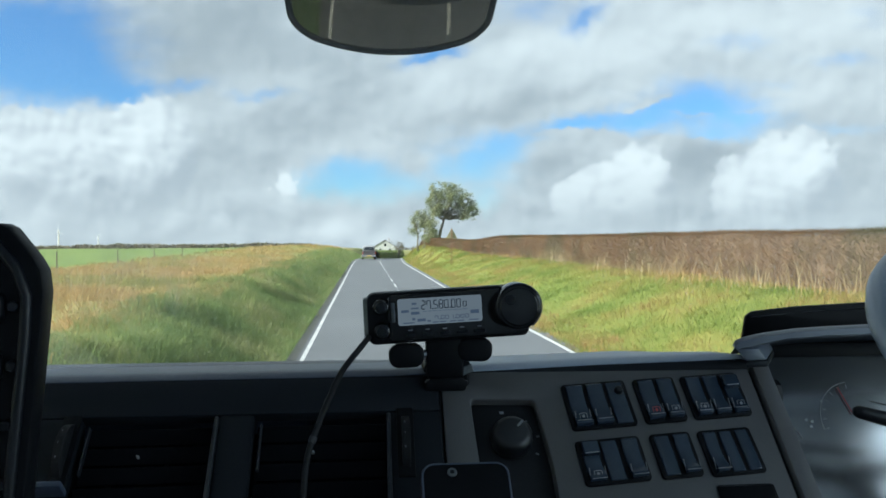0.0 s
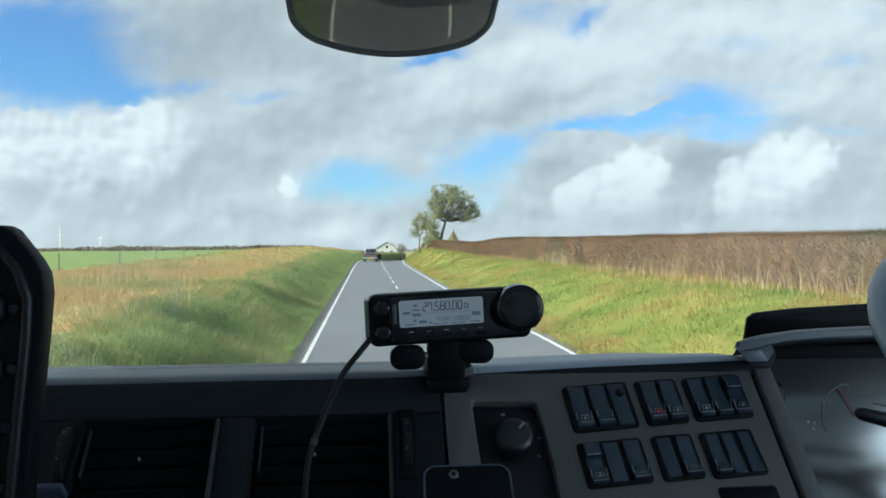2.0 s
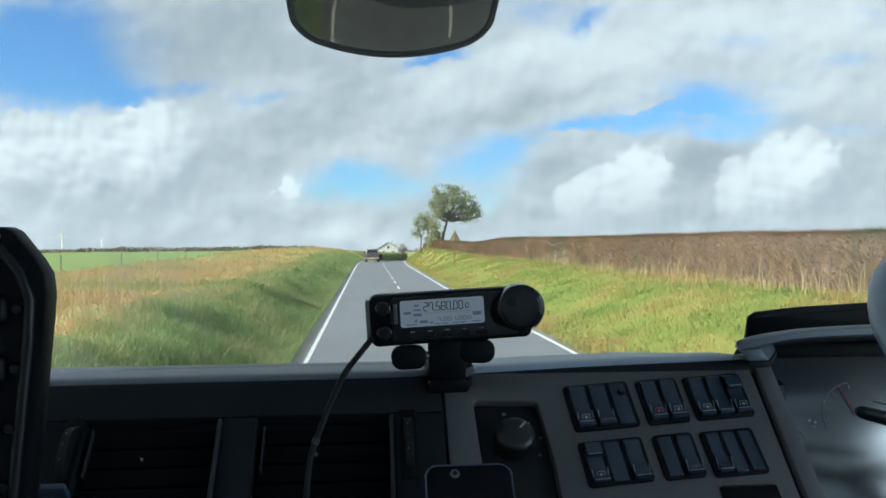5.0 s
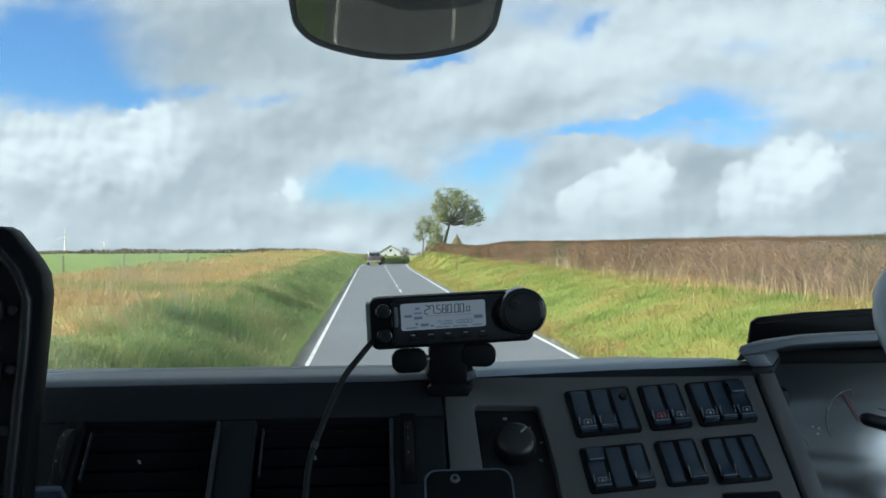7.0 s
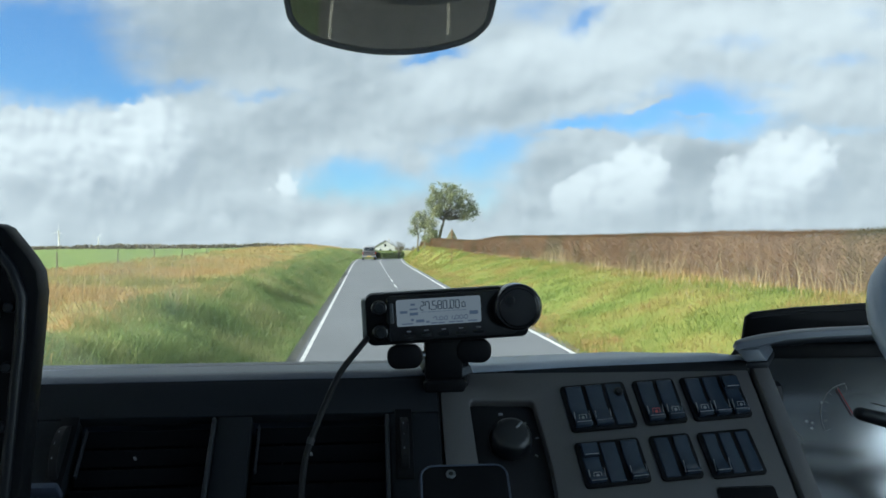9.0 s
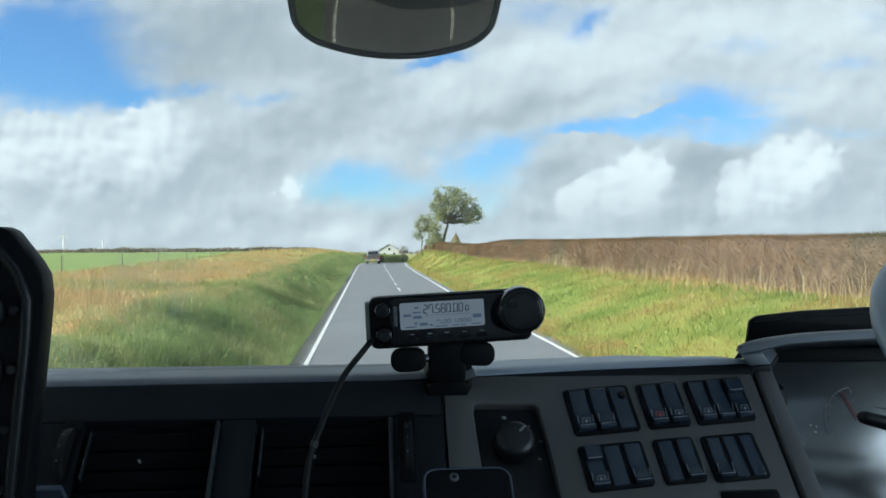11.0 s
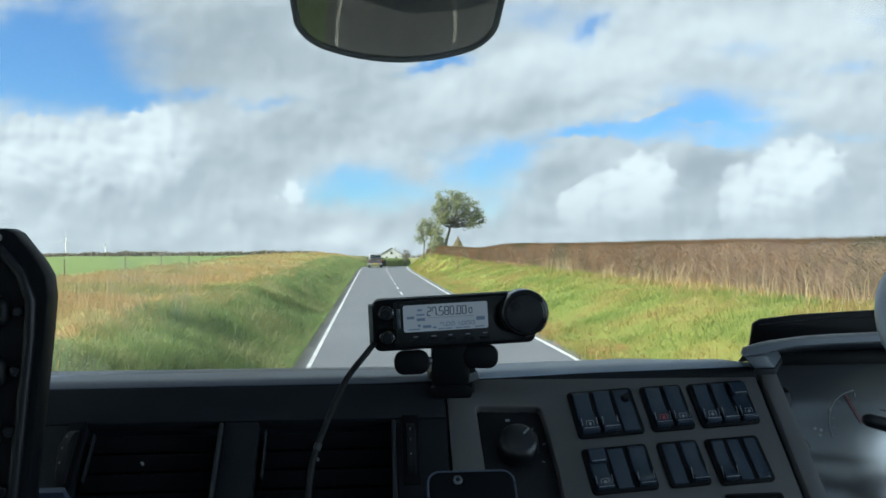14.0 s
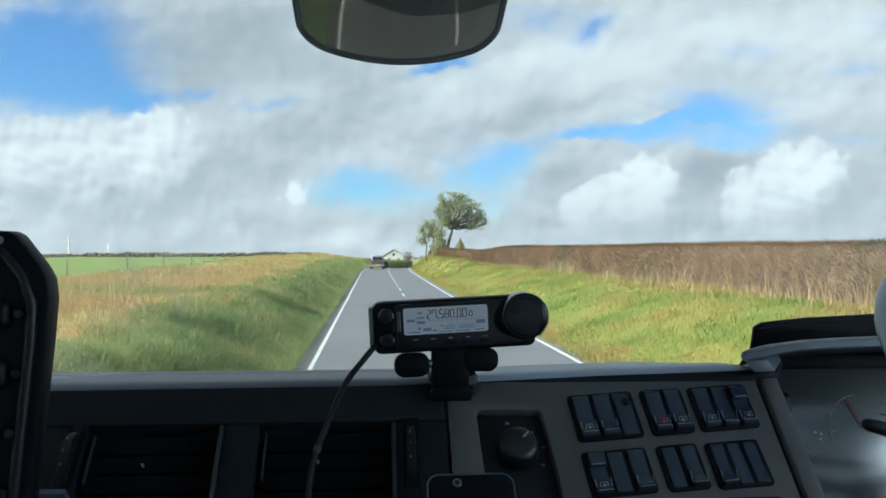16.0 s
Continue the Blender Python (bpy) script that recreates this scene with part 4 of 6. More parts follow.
hedge("low brown hedge behind the far verge before the crest", 9.9, 9.9, 1.3, -92, 6, 1.3, 43, 160, 0.1)


def far_hedges():
    """Hedgerows and copses along the skyline, paled for haze, each an uneven bank of clumps."""
    for label, x0, y0, x1, y1, h, seed in (("long far hedgerow on the skyline", -260, 420, -20, 330, 3.3, 51), ("far hedgerow beyond the pasture", -420, 560, -150, 640, 4.0, 52),
                                           ("dull far copse on the rise", -100, 420, -36, 400, 3.4, 53), ("far hedgerow beyond the field", 40, 420, 330, 260, 3.0, 54),
                                           ("distant wooded ridge", -900, 1250, -100, 1500, 9.0, 55), ("distant wooded ridge", 0, 1500, 900, 1300, 9.0, 56)):
        g = np.random.default_rng(seed)
        n = 9000
        t = g.random(n)
        x, y = x0 + (x1 - x0) * t, y0 + (y1 - y0) * t
        crest = h * (0.72 + 0.16 * np.sin(t * 11 + seed) ** 2 + 0.12 * np.sin(t * 47) ** 2)
        c = np.stack([x + g.normal(0, h * 0.3, n), y + g.normal(0, h * 0.3, n), land(x, y) + crest * g.random(n) ** 0.7], 1)
        sz = (0.10 * h + 0.14) * (0.5 + g.random(n))[:, None]
        ax = g.normal(size=(n, 3))
        ax /= np.linalg.norm(ax, axis=1)[:, None]
        bx = np.cross(ax, g.normal(size=(n, 3)))
        bx /= np.linalg.norm(bx, axis=1)[:, None]
        v4 = np.stack([c - ax * sz, c + bx * sz * 0.8, c + ax * sz, c - bx * sz * 0.8], 1).reshape(-1, 3)
        tagged(part("far_hedgerow", mesh_of("far_hedgerow", v4, np.arange(n * 4), 4, FAR_HEDGE), FAR_HEDGE), label, "hedgerow", kind="stuff")


far_hedges()


# ---------------------------------------------------------------- things along the road
def wind_turbine(x, y, tall, turn):
    z = float(land(x, y))
    t = thing("wind_turbine", (x, y, z - 1), "slim white wind turbine far off on the plain", "wind turbine", "far wind turbines")
    part("tower", tube(bmesh.new(), [(x, y, z - 1), (x, y, z + tall)], [tall * 0.045, tall * 0.03], 12), TURBINE, t)
    part("nacelle", box(bmesh.new(), (tall * 0.05, tall * 0.12, tall * 0.05), pose(x, y - 0.5, z + tall), 0.3), TURBINE, t)
    for k in range(3):
        a = radians(turn + 120 * k)
        tip = (x + math.sin(a) * tall * 0.42, y - tall * 0.07, z + tall + math.cos(a) * tall * 0.42)
        part("blade", tube(bmesh.new(), [(x, y - tall * 0.07, z + tall), tip], [tall * 0.012, tall * 0.003], 6), TURBINE, t)


wind_turbine(-544, 1500, 37, 3)
wind_turbine(-476, 1500, 26, 40)


def pickup(x, y, z):
    """A double-cab pickup with a hard top, seen from behind."""
    t = thing("pickup_truck", (x, y, z), "dark maroon-grey pickup truck with a hard top on the road", "pickup truck")
    side = [(-2.45, 0.45), (2.35, 0.45), (2.45, 0.7), (2.35, 1.02), (1.25, 1.12), (-2.4, 1.12), (-2.5, 0.8)]
    part("body", prism(bmesh.new(), side, 1.74, pose(x - 0.87, y, z) @ Matrix(((0, 0, 1, 0), (1, 0, 0, 0), (0, 1, 0, 0), (0, 0, 0, 1))), 0.06), CARPAINT, t, smooth=40)
    roof = [(-2.38, 1.1), (1.15, 1.1), (0.35, 1.72), (-0.4, 1.8), (-2.1, 1.8), (-2.3, 1.7)]
    top = prism(bmesh.new(), roof, 1.56, pose(x - 0.78, y, z) @ Matrix(((0, 0, 1, 0), (1, 0, 0, 0), (0, 1, 0, 0), (0, 0, 0, 1))), 0.08)
    part("hard_top", top, CARTRIM, t, "silver-grey hard top", smooth=40)
    part("rear_window", box(bmesh.new(), (1.26, 0.05, 0.42), pose(x, y - 2.36, z + 1.42, -8), 0.02), DARKGLASS, t)
    part("tailgate", box(bmesh.new(), (1.42, 0.05, 0.46), pose(x, y - 2.5, z + 0.87), 0.02), CARPAINT, t)
    part("bumper", box(bmesh.new(), (1.76, 0.2, 0.2), pose(x, y - 2.52, z + 0.5), 0.05), CARTRIM, t, "silver rear bumper")
    part("number_plate", box(bmesh.new(), (0.52, 0.02, 0.11), pose(x, y - 2.635, z + 0.52), 0.004), PLATE, t, "yellow rear plate")
    part("door_handle", box(bmesh.new(), (0.18, 0.03, 0.05), pose(x, y - 2.54, z + 0.98), 0.01), BLACK, t)
    for s in (-1, 1):
        part("tail_light", box(bmesh.new(), (0.09, 0.06, 0.30), pose(x + s * 0.80, y - 2.47, z + 0.9), 0.02), TAIL, t)
        part("wing_mirror", box(bmesh.new(), (0.2, 0.1, 0.18), pose(x + s * 0.98, y + 0.95, z + 1.2), 0.03), BLACK, t)
        for dy in (-1.5, 1.6):
            w = part("wheel", cyl(bmesh.new(), 0.37, 0.37, 0.24, pose(x + s * 0.76 - 0.12, y + dy, z + 0.37, 0, 90), 24, 0.03), RUBBER, t, smooth=40)
            part("rim", cyl(bmesh.new(), 0.22, 0.2, 0.02, pose(x + s * 0.76 + s * 0.12, y + dy, z + 0.37, 0, 90 * s), 20), CARTRIM, w)


pickup(0.45, 106.0, float(road_z(106)))


def road_sign(x, y):
    """A triangular warning sign seen from behind, on a rusty post."""
    z = float(land(x, y)) - 0.05
    t = thing("road_sign", (x, y, z), "triangular road sign seen from behind on a rusty post", "road sign")
    part("post", tube(bmesh.new(), [(x, y, z), (x + 0.03, y, z + 2.95)], 0.032, 12), RUST, t)
    tri = [(-0.46, 0.0), (0.46, 0.0), (0.0, 0.8)]
    part("plate", prism(bmesh.new(), tri, 0.02, pose(x + 0.03, y + 0.08, z + 2.12, 90), 0.008), SIGNBACK, t, "dull triangular sign back")
    for dz in (2.3, 2.65):
        part("clip", box(bmesh.new(), (0.3, 0.05, 0.04), pose(x + 0.03, y + 0.05, z + dz), 0.008), STEEL, t)


road_sign(6.7, 63.0)


def house(x, y):
    """A white gabled house far ahead beside the road."""
    z = float(land(x, y)) - 0.2
    t = thing("house", (x, y, z), "white plastered gabled house far ahead beside the road", "house")
    gable = [(-4.7, 0), (4.7, 0), (4.7, 3.6), (0, 6.4), (-4.7, 3.6)]
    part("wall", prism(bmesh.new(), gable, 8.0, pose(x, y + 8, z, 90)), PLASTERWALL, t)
    for s in (-1, 1):
        part("roof", box(bmesh.new(), (5.9, 8.6, 0.18), pose(x + s * 2.5, y + 4, z + 5.15, 0, s * 30.8), 0.03), SLATE, t)
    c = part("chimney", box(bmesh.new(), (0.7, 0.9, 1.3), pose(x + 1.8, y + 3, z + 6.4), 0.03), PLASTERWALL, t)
    part("chimney_pot", cyl(bmesh.new(), 0.16, 0.13, 0.4, pose(x + 1.8, y + 3, z + 7.05), 12), RUST, c)
    for wx, wz in ((-2.2, 2.0), (2.2, 2.0), (0.0, 4.3)):
        w = part("window", box(bmesh.new(), (1.0, 0.06, 1.2), pose(x + wx, y - 0.03, z + wz), 0.01), CARTRIM, t)
        part("pane", box(bmesh.new(), (0.84, 0.03, 1.04), pose(x + wx, y - 0.065, z + wz)), DARKGLASS, w)


house(9.0, 372.0)


def pole(x, y, tall, label, stays=True):
    z = float(land(x, y)) - 0.3
    t = thing("utility_pole", (x, y, z), label, "utility pole", "roadside utility poles")
    part("shaft", tube(bmesh.new(), [(x, y, z), (x + 0.03, y, z + tall * 0.5), (x, y, z + tall)], [0.16, 0.14, 0.11], 14), POLEWOOD, t, smooth=50)
    part("insulator", cyl(bmesh.new(), 0.05, 0.035, 0.12, pose(x, y, z + tall), 10), STEEL, t)
    part("bracket", box(bmesh.new(), (0.26, 0.05, 0.05), pose(x, y, z + tall - 0.35), 0.008), STEEL, t)
    return Vector((x, y, z + tall - 0.3))


def wire(a, b, sag):
    pts = [a.lerp(b, k / 16) - Vector((0, 0, sag * 4 * (k / 16) * (1 - k / 16))) for k in range(17)]
    tagged(part("overhead_wire", tube(bmesh.new(), pts, 0.012, 6), WIRE), "thin black overhead wire between two poles", "overhead wire")


P1 = pole(-3.9, -113, 9.0, "tall weathered wooden utility pole on the verge")
P2 = pole(-7.6, -66, 6.4, "weathered wooden utility pole near the junction")
P3 = pole(-4.4, -43, 5.9, "weathered wooden utility pole beside the hedge")
wire(P1, P2, 0.7)
wire(P2, P3, 0.4)


def shelter(x, y):
    """A small flaking green shelter with patched panels."""
    z = float(land(x, y)) - 0.05
    t = thing("roadside_shelter", (x, y, z), "small green roadside shelter with flaking dark patches", "shelter")
    part("front_panel", box(bmesh.new(), (2.4, 0.06, 2.1), pose(x, y - 0.75, z + 1.05), 0.01), GREENPAINT, t)
    part("back_panel", box(bmesh.new(), (2.4, 0.06, 2.1), pose(x, y + 0.75, z + 1.05), 0.01), GREENPAINT, t)
    for s in (-1, 1):
        part("side_panel", box(bmesh.new(), (0.06, 1.43, 2.1), pose(x + s * 1.17, y, z + 1.05), 0.01), GREENPAINT, t)
    part("roof", box(bmesh.new(), (2.6, 1.8, 0.1), pose(x, y, z + 2.15, 3), 0.02), SIGNBACK, t, "thin pale flat roof")
    g = random.Random(4)
    for cx, w, h in ((-0.25, 0.5, 0.8), (0.5, 0.6, 0.95), (-0.9, 0.25, 0.5)):
        out = [(math.cos(a) * w / 2 * g.uniform(0.7, 1.1), math.sin(a) * h / 2 * g.uniform(0.7, 1.1)) for a in (2 * math.pi * k / 11 for k in range(11))]
        part("paint_patch", prism(bmesh.new(), out, 0.006, pose(x + cx, y - 0.782, z + 1.15, 90)), DKGREEN, t, "dark green patch of old paint")


shelter(-7.0, -49)


def bin_box(x, y, material, label, lid=None, w=0.95):
    z = float(land(x, y)) - 0.03
    t = thing("roadside_bin", (x, y, z), label, "bin", "bins beside the shelter")
    part("body", box(bmesh.new(), (w, 0.7, 0.8), pose(x, y, z + 0.4), 0.04), material, t)
    part("lid", box(bmesh.new(), (w + 0.05, 0.76, 0.07), pose(x, y, z + 0.84, 4), 0.02), lid or material, t)
    part("notice", box(bmesh.new(), (0.26, 0.006, 0.34), pose(x - 0.08, y - 0.354, z + 0.5)), PAPER, t, "white paper notice")


bin_box(-6.9, -57, GREYBIN, "pale grey roadside bin with a white notice")
bin_box(-5.8, -57.2, DKGREEN, "dark green roadside bin with a faded red lid", REDLID)
bin_box(-4.75, -57.4, GREYBIN, "pale grey roadside bin with a white notice")


def fence():
    z = float(land(-9, -52))
    t = thing("rail_fence", (-9, -53, z), "weathered three-rail wooden fence behind the bins", "fence")
    for k in range(5):
        x = -12 + k * 1.8
        zz = float(land(x, -53))
        part("post", box(bmesh.new(), (0.12, 0.12, 1.25), pose(x, -53, zz + 0.58), 0.01), POLEWOOD, t)
    for h in (0.45, 0.78, 1.08):
        part("rail", box(bmesh.new(), (7.6, 0.05, 0.1), pose(-8.4, -53.09, z + h), 0.01), POLEWOOD, t)


fence()


def wire_fence():
    """Thin pale posts with two wires along the field's edge."""
    t = thing("wire_fence", (-14.5, 40, float(land(-14.5, 40))), "thin weathered post-and-wire fence along the field", "fence")
    tops = []
    for k in range(11):
        y = 40 + k * 9.0
        x = -14.6 + 0.15 * math.sin(k * 1.7)
        z = float(land(x, y, 0))
        lean = 0.05 * math.sin(k * 2.9)
        part("post", tube(bmesh.new(), [(x, y, z - 0.2), (x + lean, y, z + 1.0 + 0.06 * math.sin(k * 5.1))], [0.035, 0.03], 8), BARKPALE, t)
        tops.append(Vector((x + lean * 0.9, y, z)))
    for h in (0.65, 1.02):
        part("wire", tube(bmesh.new(), [p + Vector((0, 0, h * 0.9)) for p in tops], 0.003, 4), WIRE, t)


wire_fence()
bm = bmesh.new()
prism(bm, [(-1.4, -62.5), (-14.5, -60.5), (-14.5, -64.5), (-1.4, -68)], 0.05, pose(0, 0, 0.42))
for v in bm.verts:
    v.co.z = float(land(v.co.x, v.co.y)) + (0.06 if v.co.z > 0.44 else -0.2) if v.co.x < -2 else (0.008 if v.co.z > 0.44 else -0.1)
tagged(part("side_road", bm, ASPHALT), "narrow grey side road joining at the junction", "road", kind="structure")


# ---------------------------------------------------------------- the lorry's cab
cab = thing("lorry_cab", (0.15, 0.2, 0.0), "lorry cab with a wide windscreen standing on the road", "lorry")


def slab(name, x0, x1, y0, y1, z0, z1, material, parent, label="", bevel=0.012):
    bm = box(bmesh.new(), (x1 - x0, y1 - y0, z1 - z0), pose((x0 + x1) / 2, (y0 + y1) / 2, (z0 + z1) / 2), bevel)
    return part(name, bm, material, parent, label, smooth=40)


slab("cab_floor", -1.10, 1.40, -1.10, 1.36, 1.18, 1.25, RUBBER, cab)
slab("roof", -1.10, 1.40, -1.10, 1.42, 3.36, 3.42, CABTRIM, cab)
slab("rear_wall", -1.10, 1.40, -1.16, -1.10, 1.18, 3.42, CABTRIM, cab)
slab("front_panel", -1.10, 1.40, 1.36, 1.44, 0.75, 2.29, BLACK, cab, "dark front panel below the windscreen")
slab("windscreen_header", -1.10, 1.40, 1.30, 1.42, 3.22, 3.36, CABTRIM, cab)
nose = [(0.15 + 1.25 * u, 1.60 + 0.22 * (1 - u * u)) for u in (-1, -0.8, -0.6, -0.4, -0.2, 0, 0.2, 0.4, 0.6, 0.8, 1)]
part("bumper", prism(bmesh.new(), nose + [(1.40, 1.38), (-1.10, 1.38)], 0.38, pose(0, 0, 0.38), 0.03), BLACK, cab, "dark front bumper", smooth=40)
part("bumper_step", tube(bmesh.new(), [(x, y - 0.035, 0.768) for x, y in nose[1:-1]], 0.012, 8), CASEGREY, cab, "grey edge of the bumper step", smooth=50)
slab("grille", -0.75, 1.05, 1.44, 1.47, 1.1, 1.75, STEEL, cab, "pale grille bar", 0.01)
for sx0, sx1 in ((-1.10, -1.04), (1.34, 1.40)):
    # Unseen windows sized for light: the left stays low against the sun.
    sill, wtop = (2.22, 2.75) if sx0 < 0 else (2.02, 2.92)
    door = slab("door", sx0, sx1, -1.0, 1.20, 1.18, sill, CABTRIM, cab)
    slab("window_sill", sx0 - 0.004, sx1 + 0.004, -1.0, 1.20, sill, sill + 0.03, BLACK, door)
    slab("side_wall", sx0, sx1, -1.10, -1.0, 1.18, 3.36, CABTRIM, cab)
    slab("door_top", sx0, sx1, -1.0, 1.20, wtop, 3.36, CABTRIM, cab)
    slab("front_pillar", sx0, sx1, 1.20, 1.42, 1.18, 3.36, CABTRIM, cab)
    pane = slab("side_glass", (sx0 + sx1) / 2 - 0.003, (sx0 + sx1) / 2 + 0.003, -1.0, 1.20, sill + 0.03, wtop, GLASS, cab, bevel=0)
    pane.visible_shadow = False
    w = part("wheel", cyl(bmesh.new(), 0.5, 0.5, 0.3, pose(sx0 - 0.02 if sx0 > 0 else sx1 + 0.02, 0.55, 0.5, 0, 90 if sx0 < 0 else -90), 36, 0.05), RUBBER, cab, smooth=40)
    part("hub", cyl(bmesh.new(), 0.22, 0.16, 0.06, pose(sx0 - 0.02 + (0 if sx0 > 0 else 0.08), 0.55, 0.5, 0, 90 if sx0 > 0 else -90), 24), STEEL, w)
slab("axle", -0.9, 1.2, 0.47, 0.63, 0.42, 0.58, BLACK, cab)
slab("chassis", -0.3, 0.6, -1.1, 1.3, 0.56, 1.18, BLACK, cab)
ws = part("windscreen", box(bmesh.new(), (2.34, 0.006, 0.97), pose(0.15, 1.375, 2.75, -3)), GLASS, cab, "wide windscreen with a film of dirt")
ws.visible_shadow = False

# ---------------------------------------------------------------- dashboard
DASH = frame_axes((0, 0.85, 2.37), (1, 0, 0), (0, 0.10, 0.104))    # x along the dash, y up its face, z out of it


def on_dash(x, down, out=0.0, turn=0.0):
    return DASH @ pose(x, -down, out, 0, 0, turn)


dash = thing("dashboard", (0.15, 1.1, 1.25), "dark grey lorry dashboard with a padded top", "dashboard")


def dash_top(name, stations, material, label):
    """The padded top: a rounded lip at the near edge, falling gently to the windscreen."""
    bm = bmesh.new()
    prof = [(0.846, -0.020), (0.842, -0.012), (0.845, -0.003), (0.853, 0.001), (0.90, -0.003), (1.05, -0.024), (1.25, -0.050), (1.34, -0.075), (1.34, -0.10), (0.86, -0.075)]
    rings = []
    for x, dz in stations:
        rings.append([bm.verts.new((x, y, 2.371 + dz + z)) for y, z in prof])
    n = len(prof)
    for a, b in zip(rings, rings[1:]):
        for k in range(n):
            bm.faces.new((a[k], b[k], b[(k + 1) % n], a[(k + 1) % n]))
    bm.faces.new(rings[0])
    bm.faces.new(rings[-1][::-1])
    bmesh.ops.recalc_face_normals(bm, faces=list(bm.faces))
    part(name, bm, material, dash, label, smooth=35)


# The two tones stand for light growing from left to right.
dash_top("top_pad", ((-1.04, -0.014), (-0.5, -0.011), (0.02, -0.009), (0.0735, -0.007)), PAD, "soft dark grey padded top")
dash_top("centre_top", ((0.0745, -0.0065), (0.24, -0.001), (0.395, 0.003), (0.414, 0.001)), LITCENTREPAD, "moulded top of the centre panel, paler for the light on it")


def dash_lip():
    """The dark edge strip below the padded top."""
    bm = bmesh.new()
    prof = [(0.850, -0.022), (0.8440, -0.0215), (0.8400, -0.014), (0.8412, -0.0065), (0.8450, -0.0035), (0.852, -0.006)]
    rings = []
    for x, dz in ((-1.04, -0.014), (-0.5, -0.011), (0.02, -0.009), (0.24, -0.001), (0.406, 0.003), (0.4145, 0.001)):
        rings.append([bm.verts.new((x, y, 2.371 + dz + z)) for y, z in prof])
    n = len(prof)
    for a, b in zip(rings, rings[1:]):
        for k in range(n):
            bm.faces.new((a[k], b[k], b[(k + 1) % n], a[(k + 1) % n]))
    bm.faces.new(rings[0])
    bm.faces.new(rings[-1][::-1])
    bmesh.ops.recalc_face_normals(bm, faces=list(bm.faces))
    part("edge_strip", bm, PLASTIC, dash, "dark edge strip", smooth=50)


dash_lip()


def board(name, x0, x1, v0, v1, material, out0=-0.016, out1=0.0, label="", bevel=0.0025, parent=None):
    """A board in the face of the dash, from x0 to x1 and from v0 to v1 down it."""
    bm = box(bmesh.new(), (x1 - x0, v1 - v0, out1 - out0), on_dash((x0 + x1) / 2, (v0 + v1) / 2, (out0 + out1) / 2), bevel)
    return part(name, bm, material, parent or dash, label, smooth=40)


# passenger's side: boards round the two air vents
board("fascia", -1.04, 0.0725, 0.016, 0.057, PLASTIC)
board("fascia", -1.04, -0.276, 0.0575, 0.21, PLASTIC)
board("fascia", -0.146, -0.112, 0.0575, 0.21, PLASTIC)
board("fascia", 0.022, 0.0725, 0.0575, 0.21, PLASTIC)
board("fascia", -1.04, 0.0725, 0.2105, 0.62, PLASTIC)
board("fascia_back", -1.04, 0.42, 0.03, 0.62, BLACK, -0.075, -0.055)
# centre panel: boards round the recess of the heater knob
face = [(0.0755, -0.012), (0.2, -0.0105), (0.412, -0.0095), (0.412, -0.30), (0.180, -0.30), (0.1785, -0.12), (0.1715, -0.050), (0.168, -0.0465),
        (0.1075, -0.0445), (0.1045, -0.048), (0.1085, -0.15), (0.109, -0.30), (0.0755, -0.30)]
part("centre_panel", prism(bmesh.new(), face, 0.016, on_dash(0, 0, -0.016), 0.0022), PANEL, dash, "dark grey switch panel", smooth=40)
board("recess_plate", 0.1025, 0.182, 0.042, 0.30, RECESS, -0.03, -0.012)
board("lower_panel", 0.0755, 0.412, 0.3005, 0.62, PANEL)
board("side_cheek", 0.4175, 0.437, 0.004, 0.32, CHEEK, -0.03, 0.002, "dark grey cheek beside the dials", 0.004)
board("gap_strip", 0.4125, 0.417, 0.01, 0.32, BLACK, -0.03, -0.006, bevel=0.0005)


def air_vent(x0, x1):
    """A deep black vent with level slats, upright vanes, and a pale edge trim."""
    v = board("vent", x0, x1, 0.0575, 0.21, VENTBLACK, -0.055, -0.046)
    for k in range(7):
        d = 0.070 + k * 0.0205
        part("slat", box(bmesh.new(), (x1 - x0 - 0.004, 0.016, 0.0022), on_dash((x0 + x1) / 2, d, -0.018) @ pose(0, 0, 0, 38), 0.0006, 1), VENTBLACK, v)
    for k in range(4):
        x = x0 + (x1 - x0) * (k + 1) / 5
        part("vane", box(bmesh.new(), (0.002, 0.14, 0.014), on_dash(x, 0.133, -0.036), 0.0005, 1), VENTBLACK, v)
    part("slider", box(bmesh.new(), (0.0026, 0.0018, 0.006), on_dash(x0 + (x1 - x0) * 0.435, 0.0955, -0.010), 0.0008), DIALMARK, v)
    part("edge_trim", box(bmesh.new(), (0.0045, 0.115, 0.006), on_dash(x1 - 0.0015, 0.118, 0.001), 0.0015), VENTTRIM, v, "pale grey edge trim")
    part("edge_trim", box(bmesh.new(), (0.0022, 0.05, 0.006), on_dash(x0 + 0.006, 0.09, -0.008), 0.0008), VENTTRIM, v)


air_vent(-0.2755, -0.1465)
air_vent(-0.1115, 0.0215)


def thumbwheel(x, d):
    w = board("thumbwheel_slot", x - 0.0085, x + 0.0085, d - 0.034, d + 0.042, BEZEL, -0.002, 0.0012, bevel=0.001)
    part("thumbwheel", cyl(bmesh.new(), 0.032, 0.032, 0.008, on_dash(x - 0.004, d + 0.004, -0.014) @ pose(0, 0, 0, 0, 90), 40, 0.001), RUBBER, w)
    for k in (-1, 0, 1):
        part("wheel_mark", box(bmesh.new(), (0.0012, 0.003, 0.0016), on_dash(x - 0.001, d + 0.004 + k * 0.013, 0.0172 - abs(k) * 0.0026), 0.0004, 1), MARK, w)


thumbwheel(-0.285, 0.089)
thumbwheel(0.0365, 0.088)
